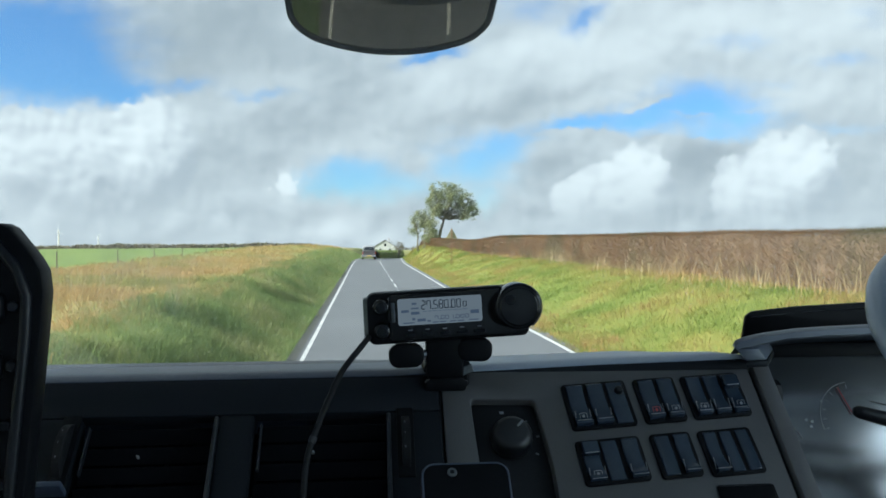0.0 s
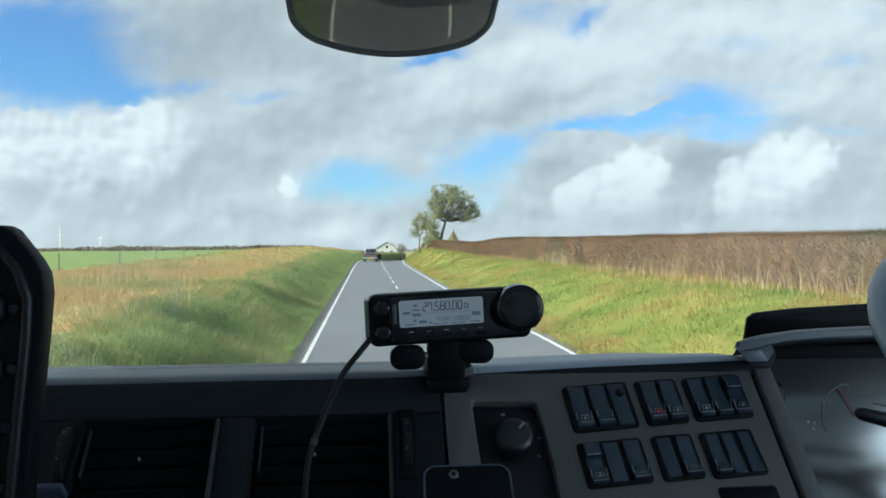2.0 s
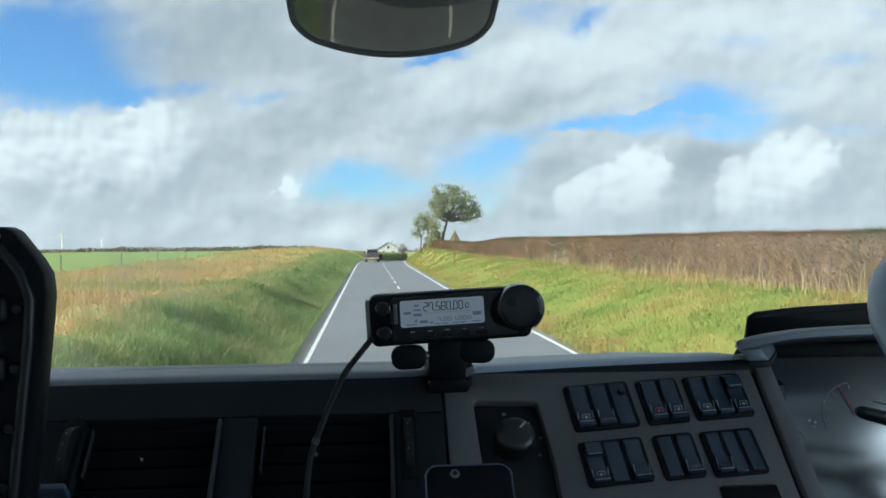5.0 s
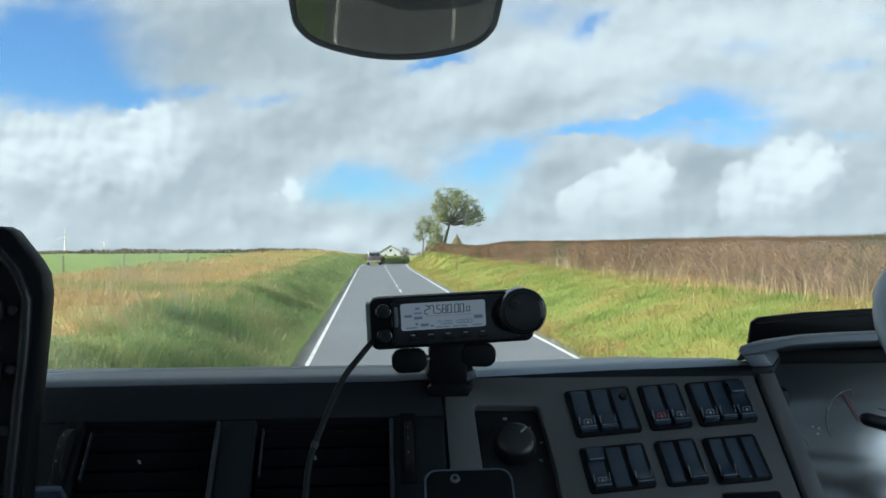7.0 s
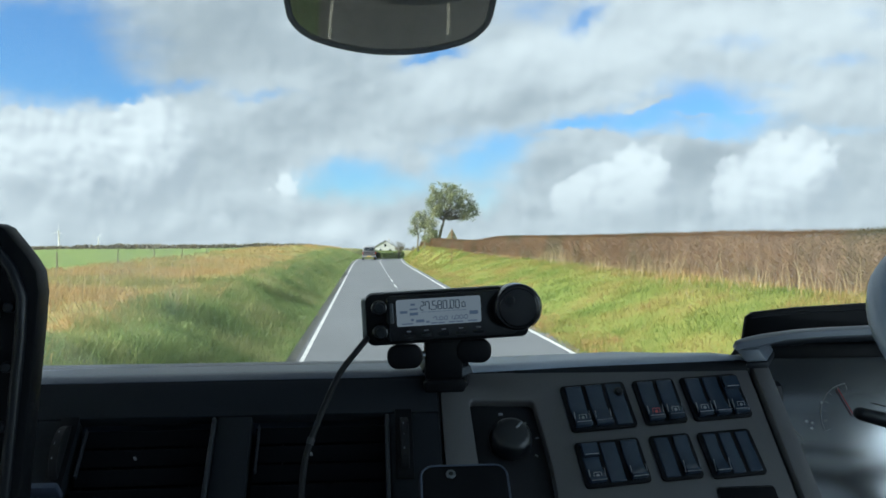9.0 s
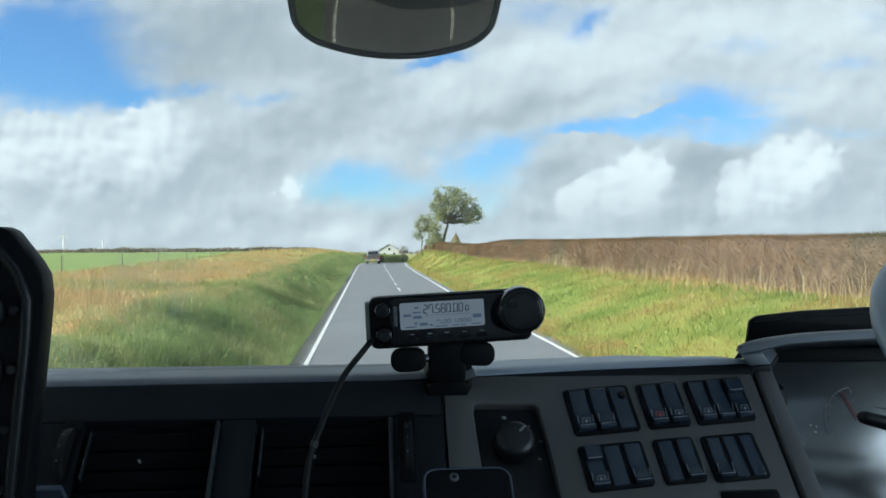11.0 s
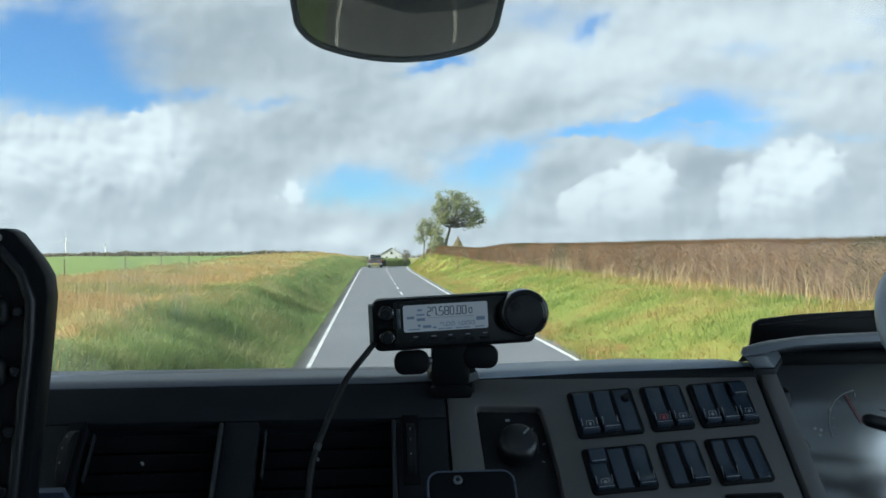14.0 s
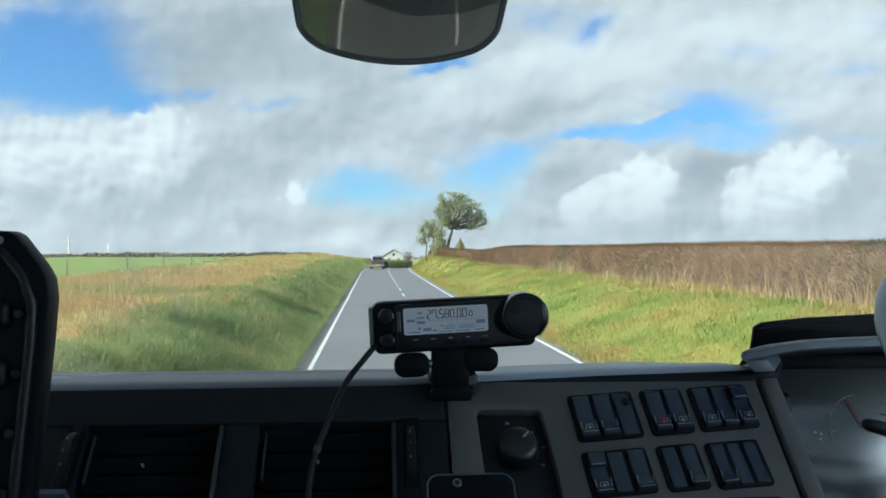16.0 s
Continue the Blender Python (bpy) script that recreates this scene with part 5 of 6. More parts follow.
board("ledge", -0.312, -0.272, 0.134, 0.140, PAD, 0.0, 0.022, bevel=0.002)


def heater_knob():
    k = part("heater_knob", cyl(bmesh.new(), 0.0225, 0.0185, 0.022, on_dash(0.1425, 0.0885, -0.0115), 40, 0.006), KNOB, dash, "round black heater knob", smooth=45)
    part("pointer", box(bmesh.new(), (0.0022, 0.009, 0.001), on_dash(0.1425, 0.0885, 0.0108) @ pose(0.0075, 0.0075, 0, 0, 0, -45), 0.0004, 1), MARK, k, "pale pointer mark")
    for a in (40, 80, 120):
        r = radians(a)
        part("scale_mark", box(bmesh.new(), (0.002, 0.0035, 0.0006), on_dash(0.1425 + math.sin(r) * 0.029, 0.0885 - math.cos(r) * 0.029, -0.0115) @ pose(0, 0, 0, 0, 0, -a), 0.0002, 1), MARK, k)
    part("scale_icon", box(bmesh.new(), (0.0045, 0.003, 0.0006), on_dash(0.137, 0.055, -0.0115), 0.0002, 1), MARK, k)


heater_knob()


def rocker(bezel, m, kind, w, h):
    """One rocker: hollow in the middle, its lower end proud and rounded. kind: mark colour, cover or blank."""
    if kind == "blank":
        prof = [(h / 2, 0.001), (h / 2, 0.004), (-h / 2, 0.004), (-h / 2, 0.001)]
    else:
        prof = [(h / 2, 0.001), (h / 2, 0.0052), (h / 2 - 0.003, 0.0066), (0.010, 0.0050), (0.002, 0.0042), (-0.006, 0.0050), (-0.013, 0.0072), (-h / 2 + 0.003, 0.0104), (-h / 2 + 0.001, 0.0098), (-h / 2, 0.0080), (-h / 2, 0.001)]
    bm = prism(bmesh.new(), [(y, z) for y, z in prof], w, m @ Matrix(((0, 0, 1, -w / 2), (1, 0, 0, 0), (0, 1, 0, 0), (0, 0, 0, 1))), 0.0014, 3)
    r = part("rocker_switch", bm, SWITCH, bezel, smooth=50)
    return r


def switch_bank(x0, x1, v0, v1, kinds, turn):
    """A black bezel with rockers side by side, their printed marks and painted edge highlights."""
    w, h = x1 - x0, v1 - v0
    m = on_dash((x0 + x1) / 2, (v0 + v1) / 2, 0.0, turn)
    b = part("switch_bank", prism(bmesh.new(), rounded(w, h, 0.004, 3), 0.0035, m @ pose(0, 0, -0.001), 0.0008), BEZEL, dash, "black switch bezel with a row of rockers", smooth=40)
    n = len(kinds)
    for i, k in enumerate(kinds):
        cx = (i + 0.5 - n / 2) * (w - 0.004) / n
        mm = m @ pose(cx, 0.0, 0.0)
        rocker(b, mm, k, (w - 0.004) / n - 0.0042, h - 0.006)
        ink = REDMARK if k == "red" else MARK
        if k in ("red", "mark", "cover"):
            tilt = mm @ pose(0, -0.0158, 0.0092, 14)
            for dx, dy, sx, sy in ((0, 0.0032, 0.0075, 0.0006), (0, -0.0032, 0.0075, 0.0006), (-0.0037, 0, 0.0006, 0.007), (0.0037, 0, 0.0006, 0.007)):
                part("symbol", box(bmesh.new(), (sx * 0.85, sy * 0.9, 0.0005), tilt @ pose(dx, dy, 0)), ink, b)
            part("symbol", prism(bmesh.new(), [(math.cos(a) * 0.0017, math.sin(a) * 0.0017) for a in (2 * math.pi * q / 8 for q in range(8))], 0.0004, tilt), ink, b)
        # Pale slivers imitate the highlights along a rocker's edges.
        if k in ("mark", "red", "edge", "cover"):
            for sx in (-1, 1):
                part("edge_glint", box(bmesh.new(), (0.0005, 0.011, 0.0005), mm @ pose(sx * 0.0078, -0.0145, 0.0088, 16)), MARK, b)
            part("edge_glint", box(bmesh.new(), (0.0148, 0.0006, 0.0005), mm @ pose(0, -0.0206, 0.0104)), MARK, b)
        if k == "cover":
            part("guard", box(bmesh.new(), (0.0168, 0.014, 0.006), mm @ pose(0, 0.0125, 0.0075), 0.0012), SWITCH, b)
            part("edge_glint", box(bmesh.new(), (0.013, 0.0008, 0.0005), mm @ pose(0, 0.0066, 0.0104)), MARK, b)
        if k == "socket":
            part("lamp_socket", cyl(bmesh.new(), 0.0048, 0.004, 0.004, mm @ pose(0, 0.010, 0.004), 16, 0.001), BLACK, b)


switch_bank(0.2020, 0.2715, 0.029, 0.0835, ("mark", "edge", "blank"), 4.5)
switch_bank(0.2800, 0.3255, 0.0250, 0.0785, ("red", "mark"), 4.0)
switch_bank(0.3325, 0.3960, 0.0215, 0.0745, ("mark", "edge", "cover"), 4.0)
switch_bank(0.2050, 0.2715, 0.0955, 0.1440, ("cover", "blank", "edge"), 4.5)
switch_bank(0.2820, 0.3245, 0.0910, 0.1400, ("blank", "edge"), 4.0)
switch_bank(0.3325, 0.3890, 0.0880, 0.1385, ("edge", "blank", "blank"), 4.0)
part("lamp_socket", cyl(bmesh.new(), 0.0048, 0.004, 0.005, on_dash(0.2605, 0.041, 0.003), 16, 0.001), BLACK, dash)
board("panel_slot", 0.334, 0.392, 0.1485, 0.185, BEZEL, -0.002, 0.0012, bevel=0.003)

# ---------------------------------------------------------------- instrument binnacle
binnacle = thing("instrument_binnacle", (0.72, 0.95, 2.1), "dark instrument binnacle with a curved hood and dials", "instrument cluster")


def hood():
    """The arched hood: a thin shell whose band grows out of the foot beside the switch panel."""
    bm = bmesh.new()
    outer = [(0.3775, 2.3905), (0.3800, 2.3962), (0.3905, 2.3990), (0.4059, 2.4019), (0.4445, 2.4065), (0.4816, 2.4086), (0.5305, 2.4102), (0.70, 2.4150), (0.86, 2.412), (0.98, 2.397), (1.02, 2.37)]
    inner = [(0.3800, 2.3865), (0.3900, 2.3874), (0.4000, 2.3880), (0.4085, 2.3905), (0.4287, 2.3952), (0.4724, 2.3979), (0.5258, 2.3998), (0.70, 2.4050), (0.85, 2.402), (0.96, 2.387), (0.995, 2.37)]
    rows = []
    for (xo, zo), (xi, zi) in zip(outer, inner):
        rows.append([bm.verts.new((xi, 0.802, zi)), bm.verts.new(((xi * 3 + xo) / 4, 0.798, (zi * 3 + zo) / 4)), bm.verts.new(((xi + xo * 4) / 5, 0.799, (zi + zo * 4) / 5)),
                     bm.verts.new((xo, 0.804, zo)), bm.verts.new((xo + 0.052, 0.90, zo - 0.010)), bm.verts.new((xo + 0.115, 1.04, zo - 0.032)),
                     bm.verts.new((xi + 0.105, 1.04, zi - 0.040)), bm.verts.new((xi + 0.05, 0.90, zi - 0.006))])
    n = len(rows[0])
    for a, b in zip(rows, rows[1:]):
        for k in range(n):
            bm.faces.new((a[k], b[k], b[(k + 1) % n], a[(k + 1) % n]))
    bm.faces.new(rows[0])
    bm.faces.new(rows[-1][::-1])
    bmesh.ops.recalc_face_normals(bm, faces=list(bm.faces))
    part("hood", bm, LITHOODPAD, binnacle, "soft curved hood, paler for the light on it", smooth=50)
    stand = pose(0, 0.880, 0, 90)

    def skew(bm):
        for v in bm.verts:
            v.co.x += (v.co.y - 0.802) * 0.62
        return bm

    part("hood_foot", skew(prism(bmesh.new(), [(0.3798, 2.3872), (0.4046, 2.3886), (0.4142, 2.3752), (0.3911, 2.3742)], 0.078, stand, 0.0022)), LITHOODPAD, binnacle, smooth=40)
    # The lip is dark to carry the shadow band below the foot.
    part("foot_shadow_lip", skew(prism(bmesh.new(), [(0.3909, 2.3738), (0.4144, 2.3748), (0.4150, 2.3678), (0.3915, 2.3672)], 0.0765, stand, 0.0018)), PLASTIC, binnacle, "lip with the shadow band under the hood", smooth=40)


hood()
slab("rear_shell", 0.525, 1.08, 1.02, 1.05, 2.0, 2.365, BLACK, binnacle)
slab("side_shell", 1.03, 1.05, 0.80, 1.03, 2.0, 2.36, BLACK, binnacle)
slab("side_shell", 0.440, 0.450, 0.84, 0.93, 2.0, 2.345, BLACK, binnacle)
CLUSTER = frame_axes((0.72, 0.92, 2.265), (1, 0, 0), (0, 0.305, 0.952))
part("lens", box(bmesh.new(), (0.56, 0.19, 0.008), CLUSTER, 0.003), LENS, binnacle, "glossy dark dial face", smooth=40)
slab("lower_shell", 0.44, 1.05, 0.78, 0.90, 1.9, 2.17, BLACK, binnacle)


def dial(x, y, r, a0, a1, needle):
    """A dial's printed arc with ticks and a red needle."""
    g = part("dial", tube(bmesh.new(), [CLUSTER @ Vector((x + math.cos(radians(a)) * r, y + math.sin(radians(a)) * r, 0.0045)) for a in np.linspace(a0, a1, 17)], 0.0006, 5), DIALMARK, binnacle, "pale printed dial arc")
    for a in np.linspace(a0, a1, 7):
        part("tick", box(bmesh.new(), (0.005, 0.001, 0.0006), CLUSTER @ pose(x, y, 0.0046, 0, 0, float(a)) @ pose(r - 0.005, 0, 0)), DIALMARK, g)
    if needle is not None:
        part("needle", box(bmesh.new(), (0.036, 0.0014, 0.0012), CLUSTER @ pose(x, y, 0.007, 0, 0, needle) @ pose(r * 0.5, 0, 0), 0.0005, 1), REDMARK, g, "red needle")


dial(-0.1342, 0.0203, 0.042, 95, 200, 114)
dial(-0.2247, -0.0099, 0.022, 15, 100, None)
for mx, my in ((-0.195, 0.018), (-0.188, 0.016), (-0.190, 0.010), (-0.172, 0.040), (-0.215, -0.06), (-0.205, -0.055)):
    part("lamp_symbol", box(bmesh.new(), (0.004, 0.003, 0.0005), CLUSTER @ pose(mx, my, 0.0046), 0.0002, 1), DIALMARK, binnacle)
dial(0.0, -0.01, 0.06, -40, 220, 200)

# steering wheel
STEER = frame_axes((0.688, 0.635, 2.388), (1, 0, 0), (0, math.cos(radians(30)), math.sin(radians(30))))
wheel = thing("steering_wheel", (0.647, 0.75, 2.15), "blue-grey steering wheel in front of the dials", "steering wheel")


def wheel_parts():
    bm = bmesh.new()
    n, R, r = 64, 0.222, 0.017
    rings = []
    for i in range(n):
        a = 2 * math.pi * i / n
        rings.append([bm.verts.new(STEER @ Vector(((R + r * math.cos(b)) * math.cos(a), (R + r * math.cos(b)) * math.sin(a), r * 1.15 * math.sin(b)))) for b in (2 * math.pi * k / 12 for k in range(12))])
    for i in range(n):
        a, b = rings[i], rings[(i + 1) % n]
        for k in range(12):
            bm.faces.new((a[k], b[k], b[(k + 1) % 12], a[(k + 1) % 12]))
    part("rim", bm, WHEELGREY, wheel, smooth=60)
    part("hub", cyl(bmesh.new(), 0.05, 0.045, 0.035, STEER @ pose(0, -0.07, -0.135), 32, 0.01), BLACK, wheel, smooth=40)
    for a in (205, 335):
        part("spoke", tube(bmesh.new(), [STEER @ Vector((math.cos(radians(a)) * q, math.sin(radians(a)) * q - 0.07 * (0.215 - q) / 0.185, z)) for q, z in ((0.03, -0.112), (0.13, -0.06), (0.215, 0.0))], [0.02, 0.016, 0.012], 10), BLACK, wheel)
    part("column", tube(bmesh.new(), [STEER @ Vector((0, -0.07, -0.12)), STEER @ Vector((0, -0.09, -0.30)), STEER @ Vector((0, -0.12, -0.9))], [0.03, 0.036, 0.04], 20), BLACK, wheel)
    part("stalk", tube(bmesh.new(), [(0.446, 0.70, 2.343), (0.450, 0.70, 2.342), (0.54, 0.71, 2.317), (0.66, 0.74, 2.29)], [0.004, 0.0062, 0.0085, 0.009], 12), BLACK, wheel, "black indicator stalk", smooth=40)
    # Grey sliver imitates the highlight on top of the stalk.
    part("stalk_glint", box(bmesh.new(), (0.05, 0.003, 0.0012), pose(0.485, 0.70, 2.3455, 0, 14), 0.0004, 1), VENTTRIM, wheel)


wheel_parts()


# open tray behind the hood
def tray():
    t = thing("document_tray", (0.72, 1.12, 2.33), "black open document tray on top of the dashboard", "tray")
    slab("base", 0.595, 1.20, 1.06, 1.24, 2.330, 2.338, BEZEL, t, bevel=0.003)
    bm = prism(bmesh.new(), [(0.0, 0.0), (0.615, 0.0), (0.615, 0.060), (0.30, 0.066), (0.09, 0.056), (0.018, 0.049), (0.006, 0.042)], 0.010, pose(0.592, 1.235, 2.338, 90), 0.003)
    part("back", bm, BEZEL, t, smooth=40)
    slab("front", 0.62, 1.18, 1.062, 1.068, 2.335, 2.362, BEZEL, t, bevel=0.002)
    part("rim_line", tube(bmesh.new(), [(0.605, 1.223, 2.378), (0.70, 1.223, 2.386), (0.88, 1.223, 2.394), (1.18, 1.223, 2.388)], 0.0009, 6), VENTTRIM, t)
    part("paper", box(bmesh.new(), (0.16, 0.1, 0.003), pose(0.71, 1.14, 2.352, 6, -2), 0.0005, 1), PAPER, t, "folded paper lying in the tray")


tray()
slab("shelf", 0.60, 1.34, 1.05, 1.245, 2.28, 2.329, PAD, dash, bevel=0.006)


# ---------------------------------------------------------------- two-way radio on its mount
RADIO = pose(0.0815, 0.806, 2.4255, 0, -3.0, 0) @ pose(0, 0, 0, 90)      # x along it, y up, z towards the eye
radio = thing("radio_transceiver", (0.081, 0.83, 2.37), "black two-way radio head with a lit display", "radio")


def segments(name, words, x, y, w, h, material, parent, label=""):
    """Seven-segment digits and points on the radio's display, as one mesh."""
    lit = {"0": "abcdef", "1": "bc", "2": "abged", "5": "afgcd", "7": "abcf", "8": "abcdefg"}
    t = w * 0.21
    bars = {"a": (0.5, 1.0, 1, 0), "d": (0.5, 0.0, 1, 0), "g": (0.5, 0.5, 1, 0), "f": (0.0, 0.75, 0, 1), "b": (1.0, 0.75, 0, 1),
            "e": (0.0, 0.25, 0, 1), "c": (1.0, 0.25, 0, 1)}
    bm = bmesh.new()
    for ch in words:
        if ch == ".":
            box(bm, (t * 1.3, t * 1.3, 0.0003), RADIO @ pose(x + t, y + t * 0.6, 0.0009))
            x += w * 0.36
            continue
        for k in lit[ch]:
            u, v, across, up = bars[k]
            box(bm, (w * 0.72 - t if across else t, h / 2 - t * 0.7 if up else t, 0.0003), RADIO @ pose(x + t / 2 + u * w * 0.78, y + t / 2 + v * (h - t), 0.0009))
        x += w * 1.17
    return part(name, bm, material, parent, label)


def radio_parts():
    part("case", prism(bmesh.new(), rounded(0.164, 0.0515, 0.008), 0.030, RADIO @ pose(0, 0, -0.032), 0.002), BEZEL, radio, smooth=40)
    part("front_bezel", prism(bmesh.new(), rounded(0.132, 0.047, 0.006), 0.003, RADIO @ pose(0.004, 0, -0.003), 0.001), GLOSS, radio, smooth=40)
    s = part("display", prism(bmesh.new(), rounded(0.0850, 0.0268, 0.0022, 3), 0.001, RADIO @ pose(-0.0090, 0.0055, -0.0002)), LCD, radio, "pale lit display")
    segments("frequency_digits", "27.580.00", -0.0279, 0.0071, 0.0046, 0.0093, LCDINK, s, "dark digits 27.580.00")
    segments("frequency_digits", "0", 0.0142, 0.0078, 0.0040, 0.0058, LCDINK, s)
    segments("memory_digits", "7.001.000", -0.0150, -0.0037, 0.0040, 0.0043, LCDBLUE, s, "faded digits 7.001.000")
    # small print too fine to read: columns across, down, width and height as shares of the display
    for x, y, w, h in [(0.085, 0.469, 0.104, 0.132), (0.205, 0.553, 0.115, 0.145), (0.202, 0.375, 0.108, 0.079), (0.196, 0.2, 0.063, 0.099), (0.912, 0.62, 0.119, 0.191), (0.124, 0.91, 0.156, 0.059), (0.183, 0.775, 0.037, 0.118), (0.275, 0.823, 0.113, 0.145), (0.364, 0.871, 0.048, 0.092), (0.484, 0.93, 0.174, 0.06), (0.695, 0.93, 0.184, 0.06), (0.896, 0.92, 0.13, 0.06), (0.56, 0.503, 0.542, 0.026)]:
        n = max(1, round(w / 0.11)) if w < 0.3 else 9
        for k in range(n):
            part("display_bar", box(bmesh.new(), (w / n * 0.085 * 0.86, h * 0.0268 * 0.72, 0.0003), RADIO @ pose(-0.0515 + (x - w / 2 + (k + 0.5) * w / n) * 0.085, 0.0189 - y * 0.0268, 0.0009)), LCDBLUE, s)
    knob = part("tuning_knob", cyl(bmesh.new(), 0.0240, 0.0228, 0.022, RADIO @ pose(0.0685, 0.0055, -0.004), 48, 0.002), GLOSS, radio, "large round tuning knob", smooth=45)
    part("knob_face", cyl(bmesh.new(), 0.0195, 0.0187, 0.0016, RADIO @ pose(0.0685, 0.0055, 0.0178), 48, 0.0006), GLOSS, knob, smooth=45)
    part("finger_dimple", cyl(bmesh.new(), 0.0055, 0.0050, 0.0012, RADIO @ pose(0.0600, 0.013, 0.0190), 20, 0.0005), BLACK, knob)
    for y in (0.0125, -0.0115):
        k = part("small_knob", cyl(bmesh.new(), 0.0088, 0.0078, 0.013, RADIO @ pose(-0.0685, y, -0.003), 28, 0.0015), GLOSS, radio, smooth=45)
        part("knob_ring", cyl(bmesh.new(), 0.0055, 0.0048, 0.004, RADIO @ pose(-0.0685, y, 0.0098), 24, 0.001), PLASTIC, k)
    for k in range(5):
        part("button", box(bmesh.new(), (0.011, 0.0035, 0.003), RADIO @ pose(-0.040 + k * 0.0175, -0.0175, 0.0005), 0.001), PLASTIC, radio)
    part("divider", box(bmesh.new(), (0.0016, 0.044, 0.004), RADIO @ pose(-0.0588, 0, 0.0), 0.0006), PLASTIC, radio)
    # Arc of paler tube imitates the highlight on the knob's edge.
    ring = [RADIO @ Vector((0.0685 + 0.0232 * math.cos(q), 0.0055 + 0.0232 * math.sin(q), 0.0174)) for q in np.linspace(-1.0, 2.2, 24)]
    part("knob_glint", tube(bmesh.new(), ring, 0.0006, 6), PAD, knob, "painted highlight on the knob's edge", smooth=60)
    # Sunlit case side and top highlight, both put in as pale grey.
    part("lit_case_side", box(bmesh.new(), (0.0065, 0.043, 0.026), RADIO @ pose(-0.0828, -0.0005, -0.018), 0.002), CASEGREY, radio, "side of the case, pale for the sunlight on it", smooth=40)
    part("top_glint", box(bmesh.new(), (0.112, 0.0012, 0.004), RADIO @ pose(-0.002, 0.0262, -0.006), 0.0004, 1), CASEGREY, radio, "painted highlight along the top edge")
    for k in range(5):
        part("button_mark", box(bmesh.new(), (0.0045, 0.0011, 0.0004), RADIO @ pose(-0.040 + k * 0.0175, -0.0128, 0.0006)), MARK, radio)
    part("display_shade", box(bmesh.new(), (0.0035, 0.020, 0.002), RADIO @ pose(-0.0562, 0.006, 0.0012), 0.0006, 1), DULLSTEEL, radio, "bright edge beside the display")


radio_parts()
mount = thing("radio_mount", (0.082, 0.86, 2.352), "black clamp mount with two wing knobs", "mount")
part("stem", box(bmesh.new(), (0.039, 0.016, 0.056), pose(0.0785, 0.826, 2.387), 0.004), BEZEL, mount, smooth=40)
part("foot", prism(bmesh.new(), [(-0.026, 0.0), (0.026, 0.0), (0.021, 0.012), (-0.024, 0.012)], 0.05, pose(0.083, 0.875, 2.3645, 90), 0.002), BEZEL, mount, smooth=40)
part("clamp_lip", box(bmesh.new(), (0.044, 0.012, 0.024), pose(0.083, 0.834, 2.361), 0.003), BEZEL, mount)
part("clamp_plate", box(bmesh.new(), (0.020, 0.003, 0.009), pose(0.0985, 0.826, 2.3655, 0, -20), 0.001), DULLSTEEL, mount, "dull steel clamp plate")
part("clamp_jaw", prism(bmesh.new(), [(-0.020, 0.0), (0.020, 0.0), (0.024, 0.010), (0.012, 0.016), (-0.012, 0.016), (-0.022, 0.010)], 0.014, pose(0.0800, 0.838, 2.345, 90), 0.002), BEZEL, mount, smooth=40)
part("clamp_screw", cyl(bmesh.new(), 0.0035, 0.0030, 0.004, pose(0.079, 0.8275, 2.372, 90), 12, 0.0008), STEEL, mount, "bright clamp screw")
for wx, wz, tilt in ((0.0390, 2.3832, 2), (0.1095, 2.3885, -2)):
    m = pose(wx, 0.822, wz, 90, 0, 0) @ pose(0, 0, 0, 0, 0, tilt)
    w = part("wing_knob", prism(bmesh.new(), rounded(0.036, 0.0245, 0.0105), 0.010, m @ pose(0, 0, -0.005), 0.002), BEZEL, mount, "rounded black wing knob", smooth=45)
    part("bolt", tube(bmesh.new(), [(wx, 0.824, wz), (0.081, 0.824, 2.386)], 0.0042, 12), STEEL, w)


def hanging_cable():
    pts = [(0.001, 0.806, 2.4045), (-0.009, 0.79, 2.394), (-0.025, 0.787, 2.374), (-0.036, 0.782, 2.352), (-0.046, 0.775, 2.329), (-0.0565, 0.762, 2.30), (-0.0595, 0.745, 2.27), (-0.059, 0.725, 2.235), (-0.05, 0.70, 2.17), (-0.02, 0.68, 2.05), (0.02, 0.68, 1.90)]
    fine = []
    for i in range(len(pts) - 1):
        p0, p1, p2, p3 = (Vector(pts[max(0, min(len(pts) - 1, i + o))]) for o in (-1, 0, 1, 2))
        for k in range(6):
            t = k / 6
            fine.append(0.5 * ((2 * p1) + (p2 - p0) * t + (2 * p0 - 5 * p1 + 4 * p2 - p3) * t * t + (3 * p1 - p0 - 3 * p2 + p3) * t ** 3))
    fine.append(Vector(pts[-1]))
    c = part("radio_cable", tube(bmesh.new(), fine, 0.0030, 10), RUBBER, None, smooth=60)
    tagged(c, "thin black cable hanging from the radio over the dashboard", "cable")
    part("cable_tie", tube(bmesh.new(), [fine[27], fine[28]], 0.0038, 10), VENTTRIM, c, "small dark cable tie")


hanging_cable()
c2 = part("mount_cable", tube(bmesh.new(), [(0.078, 0.838, 2.356), (0.0745, 0.832, 2.345), (0.0725, 0.810, 2.322), (0.072, 0.78, 2.29), (0.072, 0.75, 2.262)], 0.0022, 8), RUBBER, None, smooth=60)
tagged(c2, "thin black cable running down the centre panel", "cable")


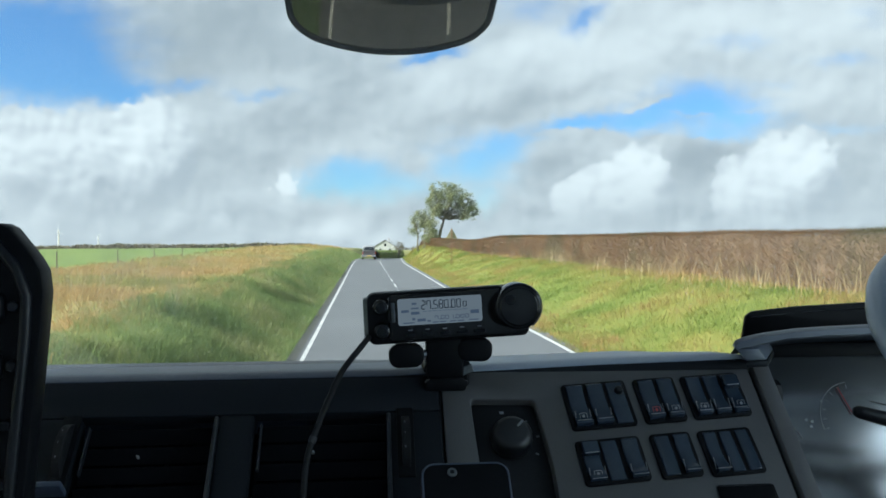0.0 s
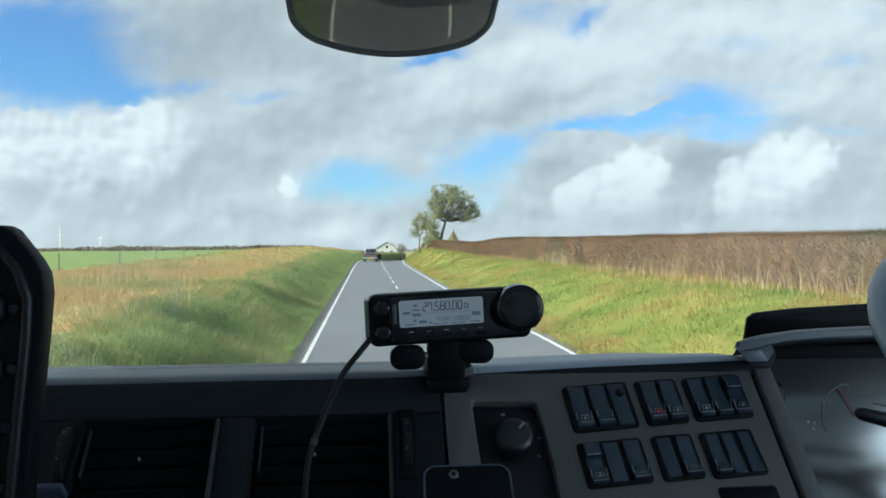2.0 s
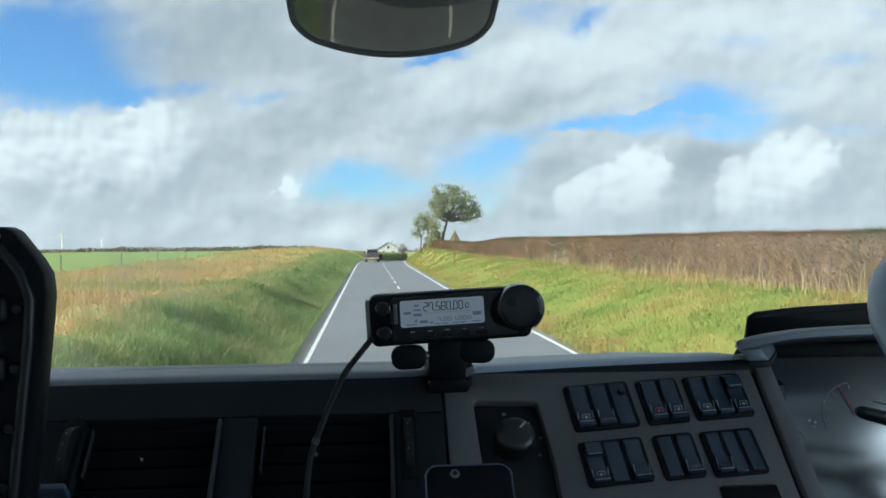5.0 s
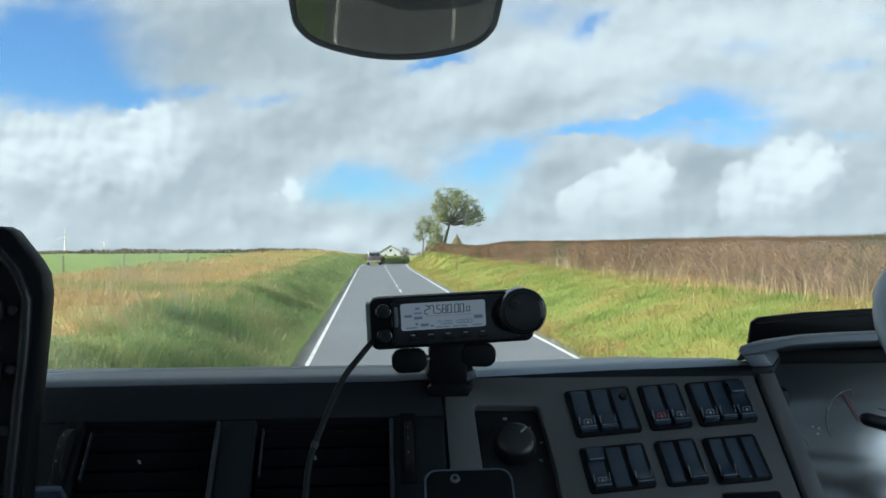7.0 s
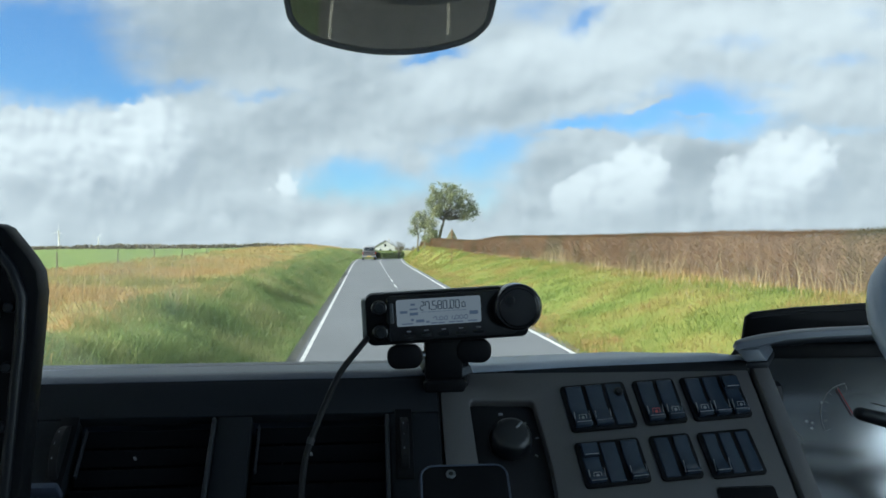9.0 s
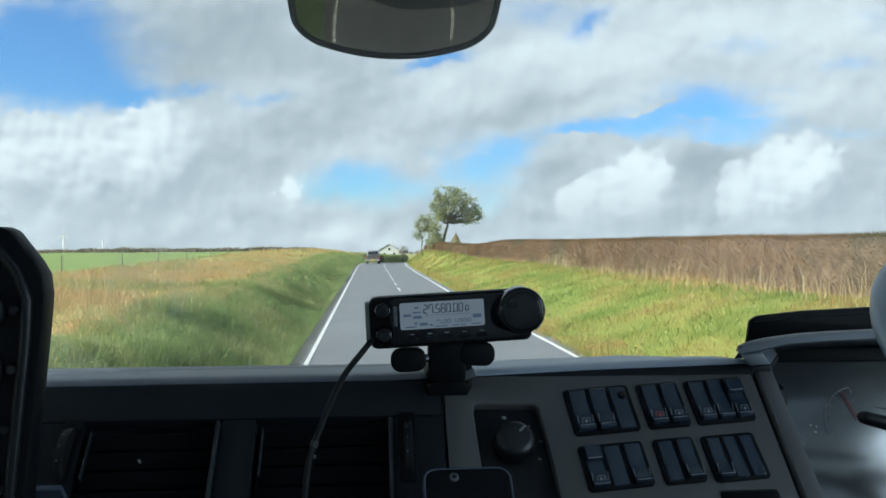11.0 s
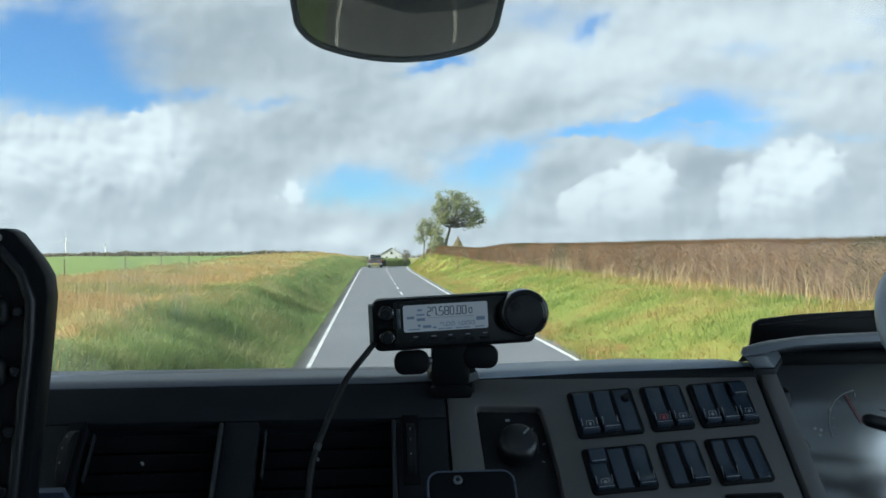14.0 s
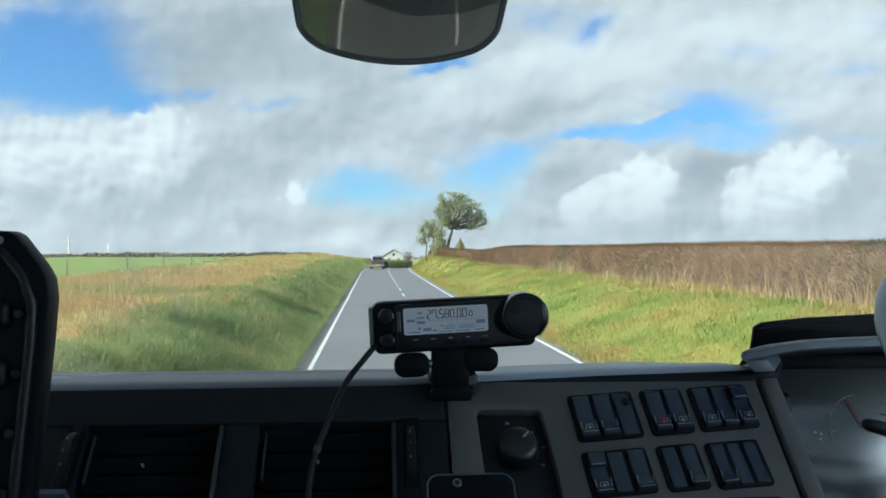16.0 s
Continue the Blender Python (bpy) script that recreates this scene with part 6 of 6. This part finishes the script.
def phone_cradle():
    t = thing("phone_holder", (0.085, 0.74, 2.24), "flat black phone holder on the centre panel", "holder")
    m = on_dash(0.086, 0.199, 0.034)
    part("plate", prism(bmesh.new(), rounded(0.080, 0.115, 0.012), 0.014, m, 0.003), BEZEL, t, smooth=40)
    # Thin pale bead stands for the lit line round the holder's edge.
    ring = [m @ Vector((x, y, 0.0132)) for x, y in rounded(0.077, 0.112, 0.011)]
    part("edge_highlight", tube(bmesh.new(), ring + [ring[0]], 0.0012, 6), PAD, t, "painted highlight along the holder's edge", smooth=60)
    part("bracket", box(bmesh.new(), (0.03, 0.05, 0.036), on_dash(0.086, 0.21, 0.018), 0.003), BLACK, t)
    s = part("screw", cyl(bmesh.new(), 0.0046, 0.0042, 0.0016, m @ pose(-0.012, 0.0475, 0.0135), 20, 0.0005), DULLSTEEL, t, "dull round screw", smooth=40)
    part("screw_socket", cyl(bmesh.new(), 0.0022, 0.0022, 0.0006, m @ pose(-0.012, 0.0475, 0.0148), 6), BLACK, s)


phone_cradle()


def tablet_holder():
    """A tall ribbed black holder close to the eye, on an arm from the dash."""
    t = thing("tablet_holder", (-0.33, 0.72, 2.2), "tall ribbed black plastic tablet holder", "holder")
    out = [(-0.42, 2.12), (-0.2545, 2.12), (-0.2385, 2.32), (-0.2265, 2.44), (-0.2245, 2.465), (-0.2262, 2.480), (-0.2315, 2.4895), (-0.2475, 2.5105), (-0.2535, 2.5135), (-0.42, 2.516)]
    m = pose(-0.005, 0.615, 0, 90)
    part("shell", prism(bmesh.new(), out, 0.022, m, 0.003), BEZEL, t, smooth=40)
    rim = [(-0.2655, 2.12), (-0.2490, 2.32), (-0.2370, 2.435), (-0.2358, 2.462), (-0.2425, 2.482), (-0.2555, 2.4985), (-0.262, 2.501), (-0.42, 2.503)]
    part("rim", tube(bmesh.new(), [(x - 0.005, 0.592, z) for x, z in rim], 0.0042, 8), BLACK, t, smooth=60)
    for k in range(8):
        z = 2.455 - k * 0.042
        x1 = -0.2525 - max(0.0, 2.43 - z) * 0.105
        part("rib", box(bmesh.new(), (0.15, 0.014, 0.022), pose(x1 - 0.077, 0.590, z), 0.006, 3), BEZEL, t, smooth=50)
        part("rivet", cyl(bmesh.new(), 0.0042, 0.0036, 0.006, pose(x1 + 0.0035, 0.594, z, 90), 12, 0.001), BLACK, t)
    # Pale disc stands for daylight showing through a small hole.
    part("eyelet_daylight", cyl(bmesh.new(), 0.003, 0.003, 0.002, pose(-0.2635, 0.594, 2.507, 90), 12), MARK, t)
    part("arm", tube(bmesh.new(), [(-0.33, 0.615, 2.25), (-0.33, 0.70, 2.24), (-0.33, 0.76, 2.22)], 0.014, 12), BLACK, t)


tablet_holder()


# ---------------------------------------------------------------- mirror outside, above the windscreen
def front_mirror():
    """A convex kerb mirror that looks down at the road before the bumper."""
    a, R = radians(56), 0.47
    down = Vector((0, math.sin(a), -math.cos(a)))
    low = Vector((0.052, 1.72, 2.8905))
    mid = low - down * 0.150
    M = frame_axes(mid, (1, 0, 0), -down)
    if (M.to_3x3() @ Vector((0, 0, 1))).z > 0:
        raise ValueError("mirror turned the wrong way")
    t = thing("front_mirror", tuple(mid), "black-rimmed convex mirror hung outside the windscreen", "mirror")

    def cap(w, h, r, lift, rings=20, n=10):
        bm = bmesh.new()
        rough_out = rounded(w, h, r, n)
        out = []
        for (xa, ya), (xb, yb) in zip(rough_out, rough_out[1:] + rough_out[:1]):
            k = max(1, int(math.hypot(xb - xa, yb - ya) / 0.012))
            out += [(xa + (xb - xa) * i / k, ya + (yb - ya) * i / k) for i in range(k)]
        out = [Vector((x * (1.0 + 0.05 * y / h), y)) for x, y in out]
        out = [Vector((p.x, p.y - 0.026 * (1 - (p.x / (w / 2)) ** 2) * (1 if p.y < 0 else -1))) for p in out]
        mid_v = bm.verts.new(M @ Vector((0, 0, lift)))
        prev = None
        for k in range(1, rings + 1):
            f = k / rings
            ring = [bm.verts.new(M @ Vector((p.x * f, p.y * f, lift - (p.x * p.x + p.y * p.y) * f * f / (2 * R)))) for p in out]
            for i in range(len(ring)):
                j = (i + 1) % len(ring)
                if prev:
                    bm.faces.new((prev[i], ring[i], ring[j], prev[j]))
                else:
                    bm.faces.new((mid_v, ring[i], ring[j]))
            prev = ring
        return bm, prev

    bm, edge = cap(0.408, 0.262, 0.050, 0.0)
    part("mirror_glass", bm, MIRROR, t, "tinted convex mirror glass", smooth=80)
    bm, edge = cap(0.430, 0.281, 0.058, -0.008)
    r = bmesh.ops.extrude_face_region(bm, geom=list(bm.faces))
    bmesh.ops.translate(bm, vec=-(M.to_3x3() @ Vector((0, 0, 1))) * 0.05, verts=[v for v in r["geom"] if isinstance(v, bmesh.types.BMVert)])
    bmesh.ops.recalc_face_normals(bm, faces=list(bm.faces))
    part("housing", bm, MIRRORRIM, t, smooth=50)
    rough_out = rounded(0.424, 0.275, 0.056, 10)
    out = []
    for (xa, ya), (xb, yb) in zip(rough_out, rough_out[1:] + rough_out[:1]):
        k = max(1, int(math.hypot(xb - xa, yb - ya) / 0.012))
        out += [Vector((xa + (xb - xa) * i / k, ya + (yb - ya) * i / k)) for i in range(k)]
    out = [Vector((p.x * (1.0 + 0.05 * p.y / 0.275), p.y)) for p in out]
    out = [Vector((p.x, p.y - 0.026 * (1 - (p.x / 0.214) ** 2) * (1 if p.y < 0 else -1))) for p in out]
    ring = [M @ Vector((p.x, p.y, 0.001 - (p.x * p.x + p.y * p.y) / (2 * R))) for p in out]
    part("rim", tube(bmesh.new(), ring + [ring[0]], 0.0065, 8), MIRRORRIM, t, smooth=60)
    part("arm", tube(bmesh.new(), [M @ Vector((0, 0.02, -0.05)), (0.057, 1.60, 3.18), (0.057, 1.40, 3.25)], 0.016, 10), BLACK, t)


front_mirror()
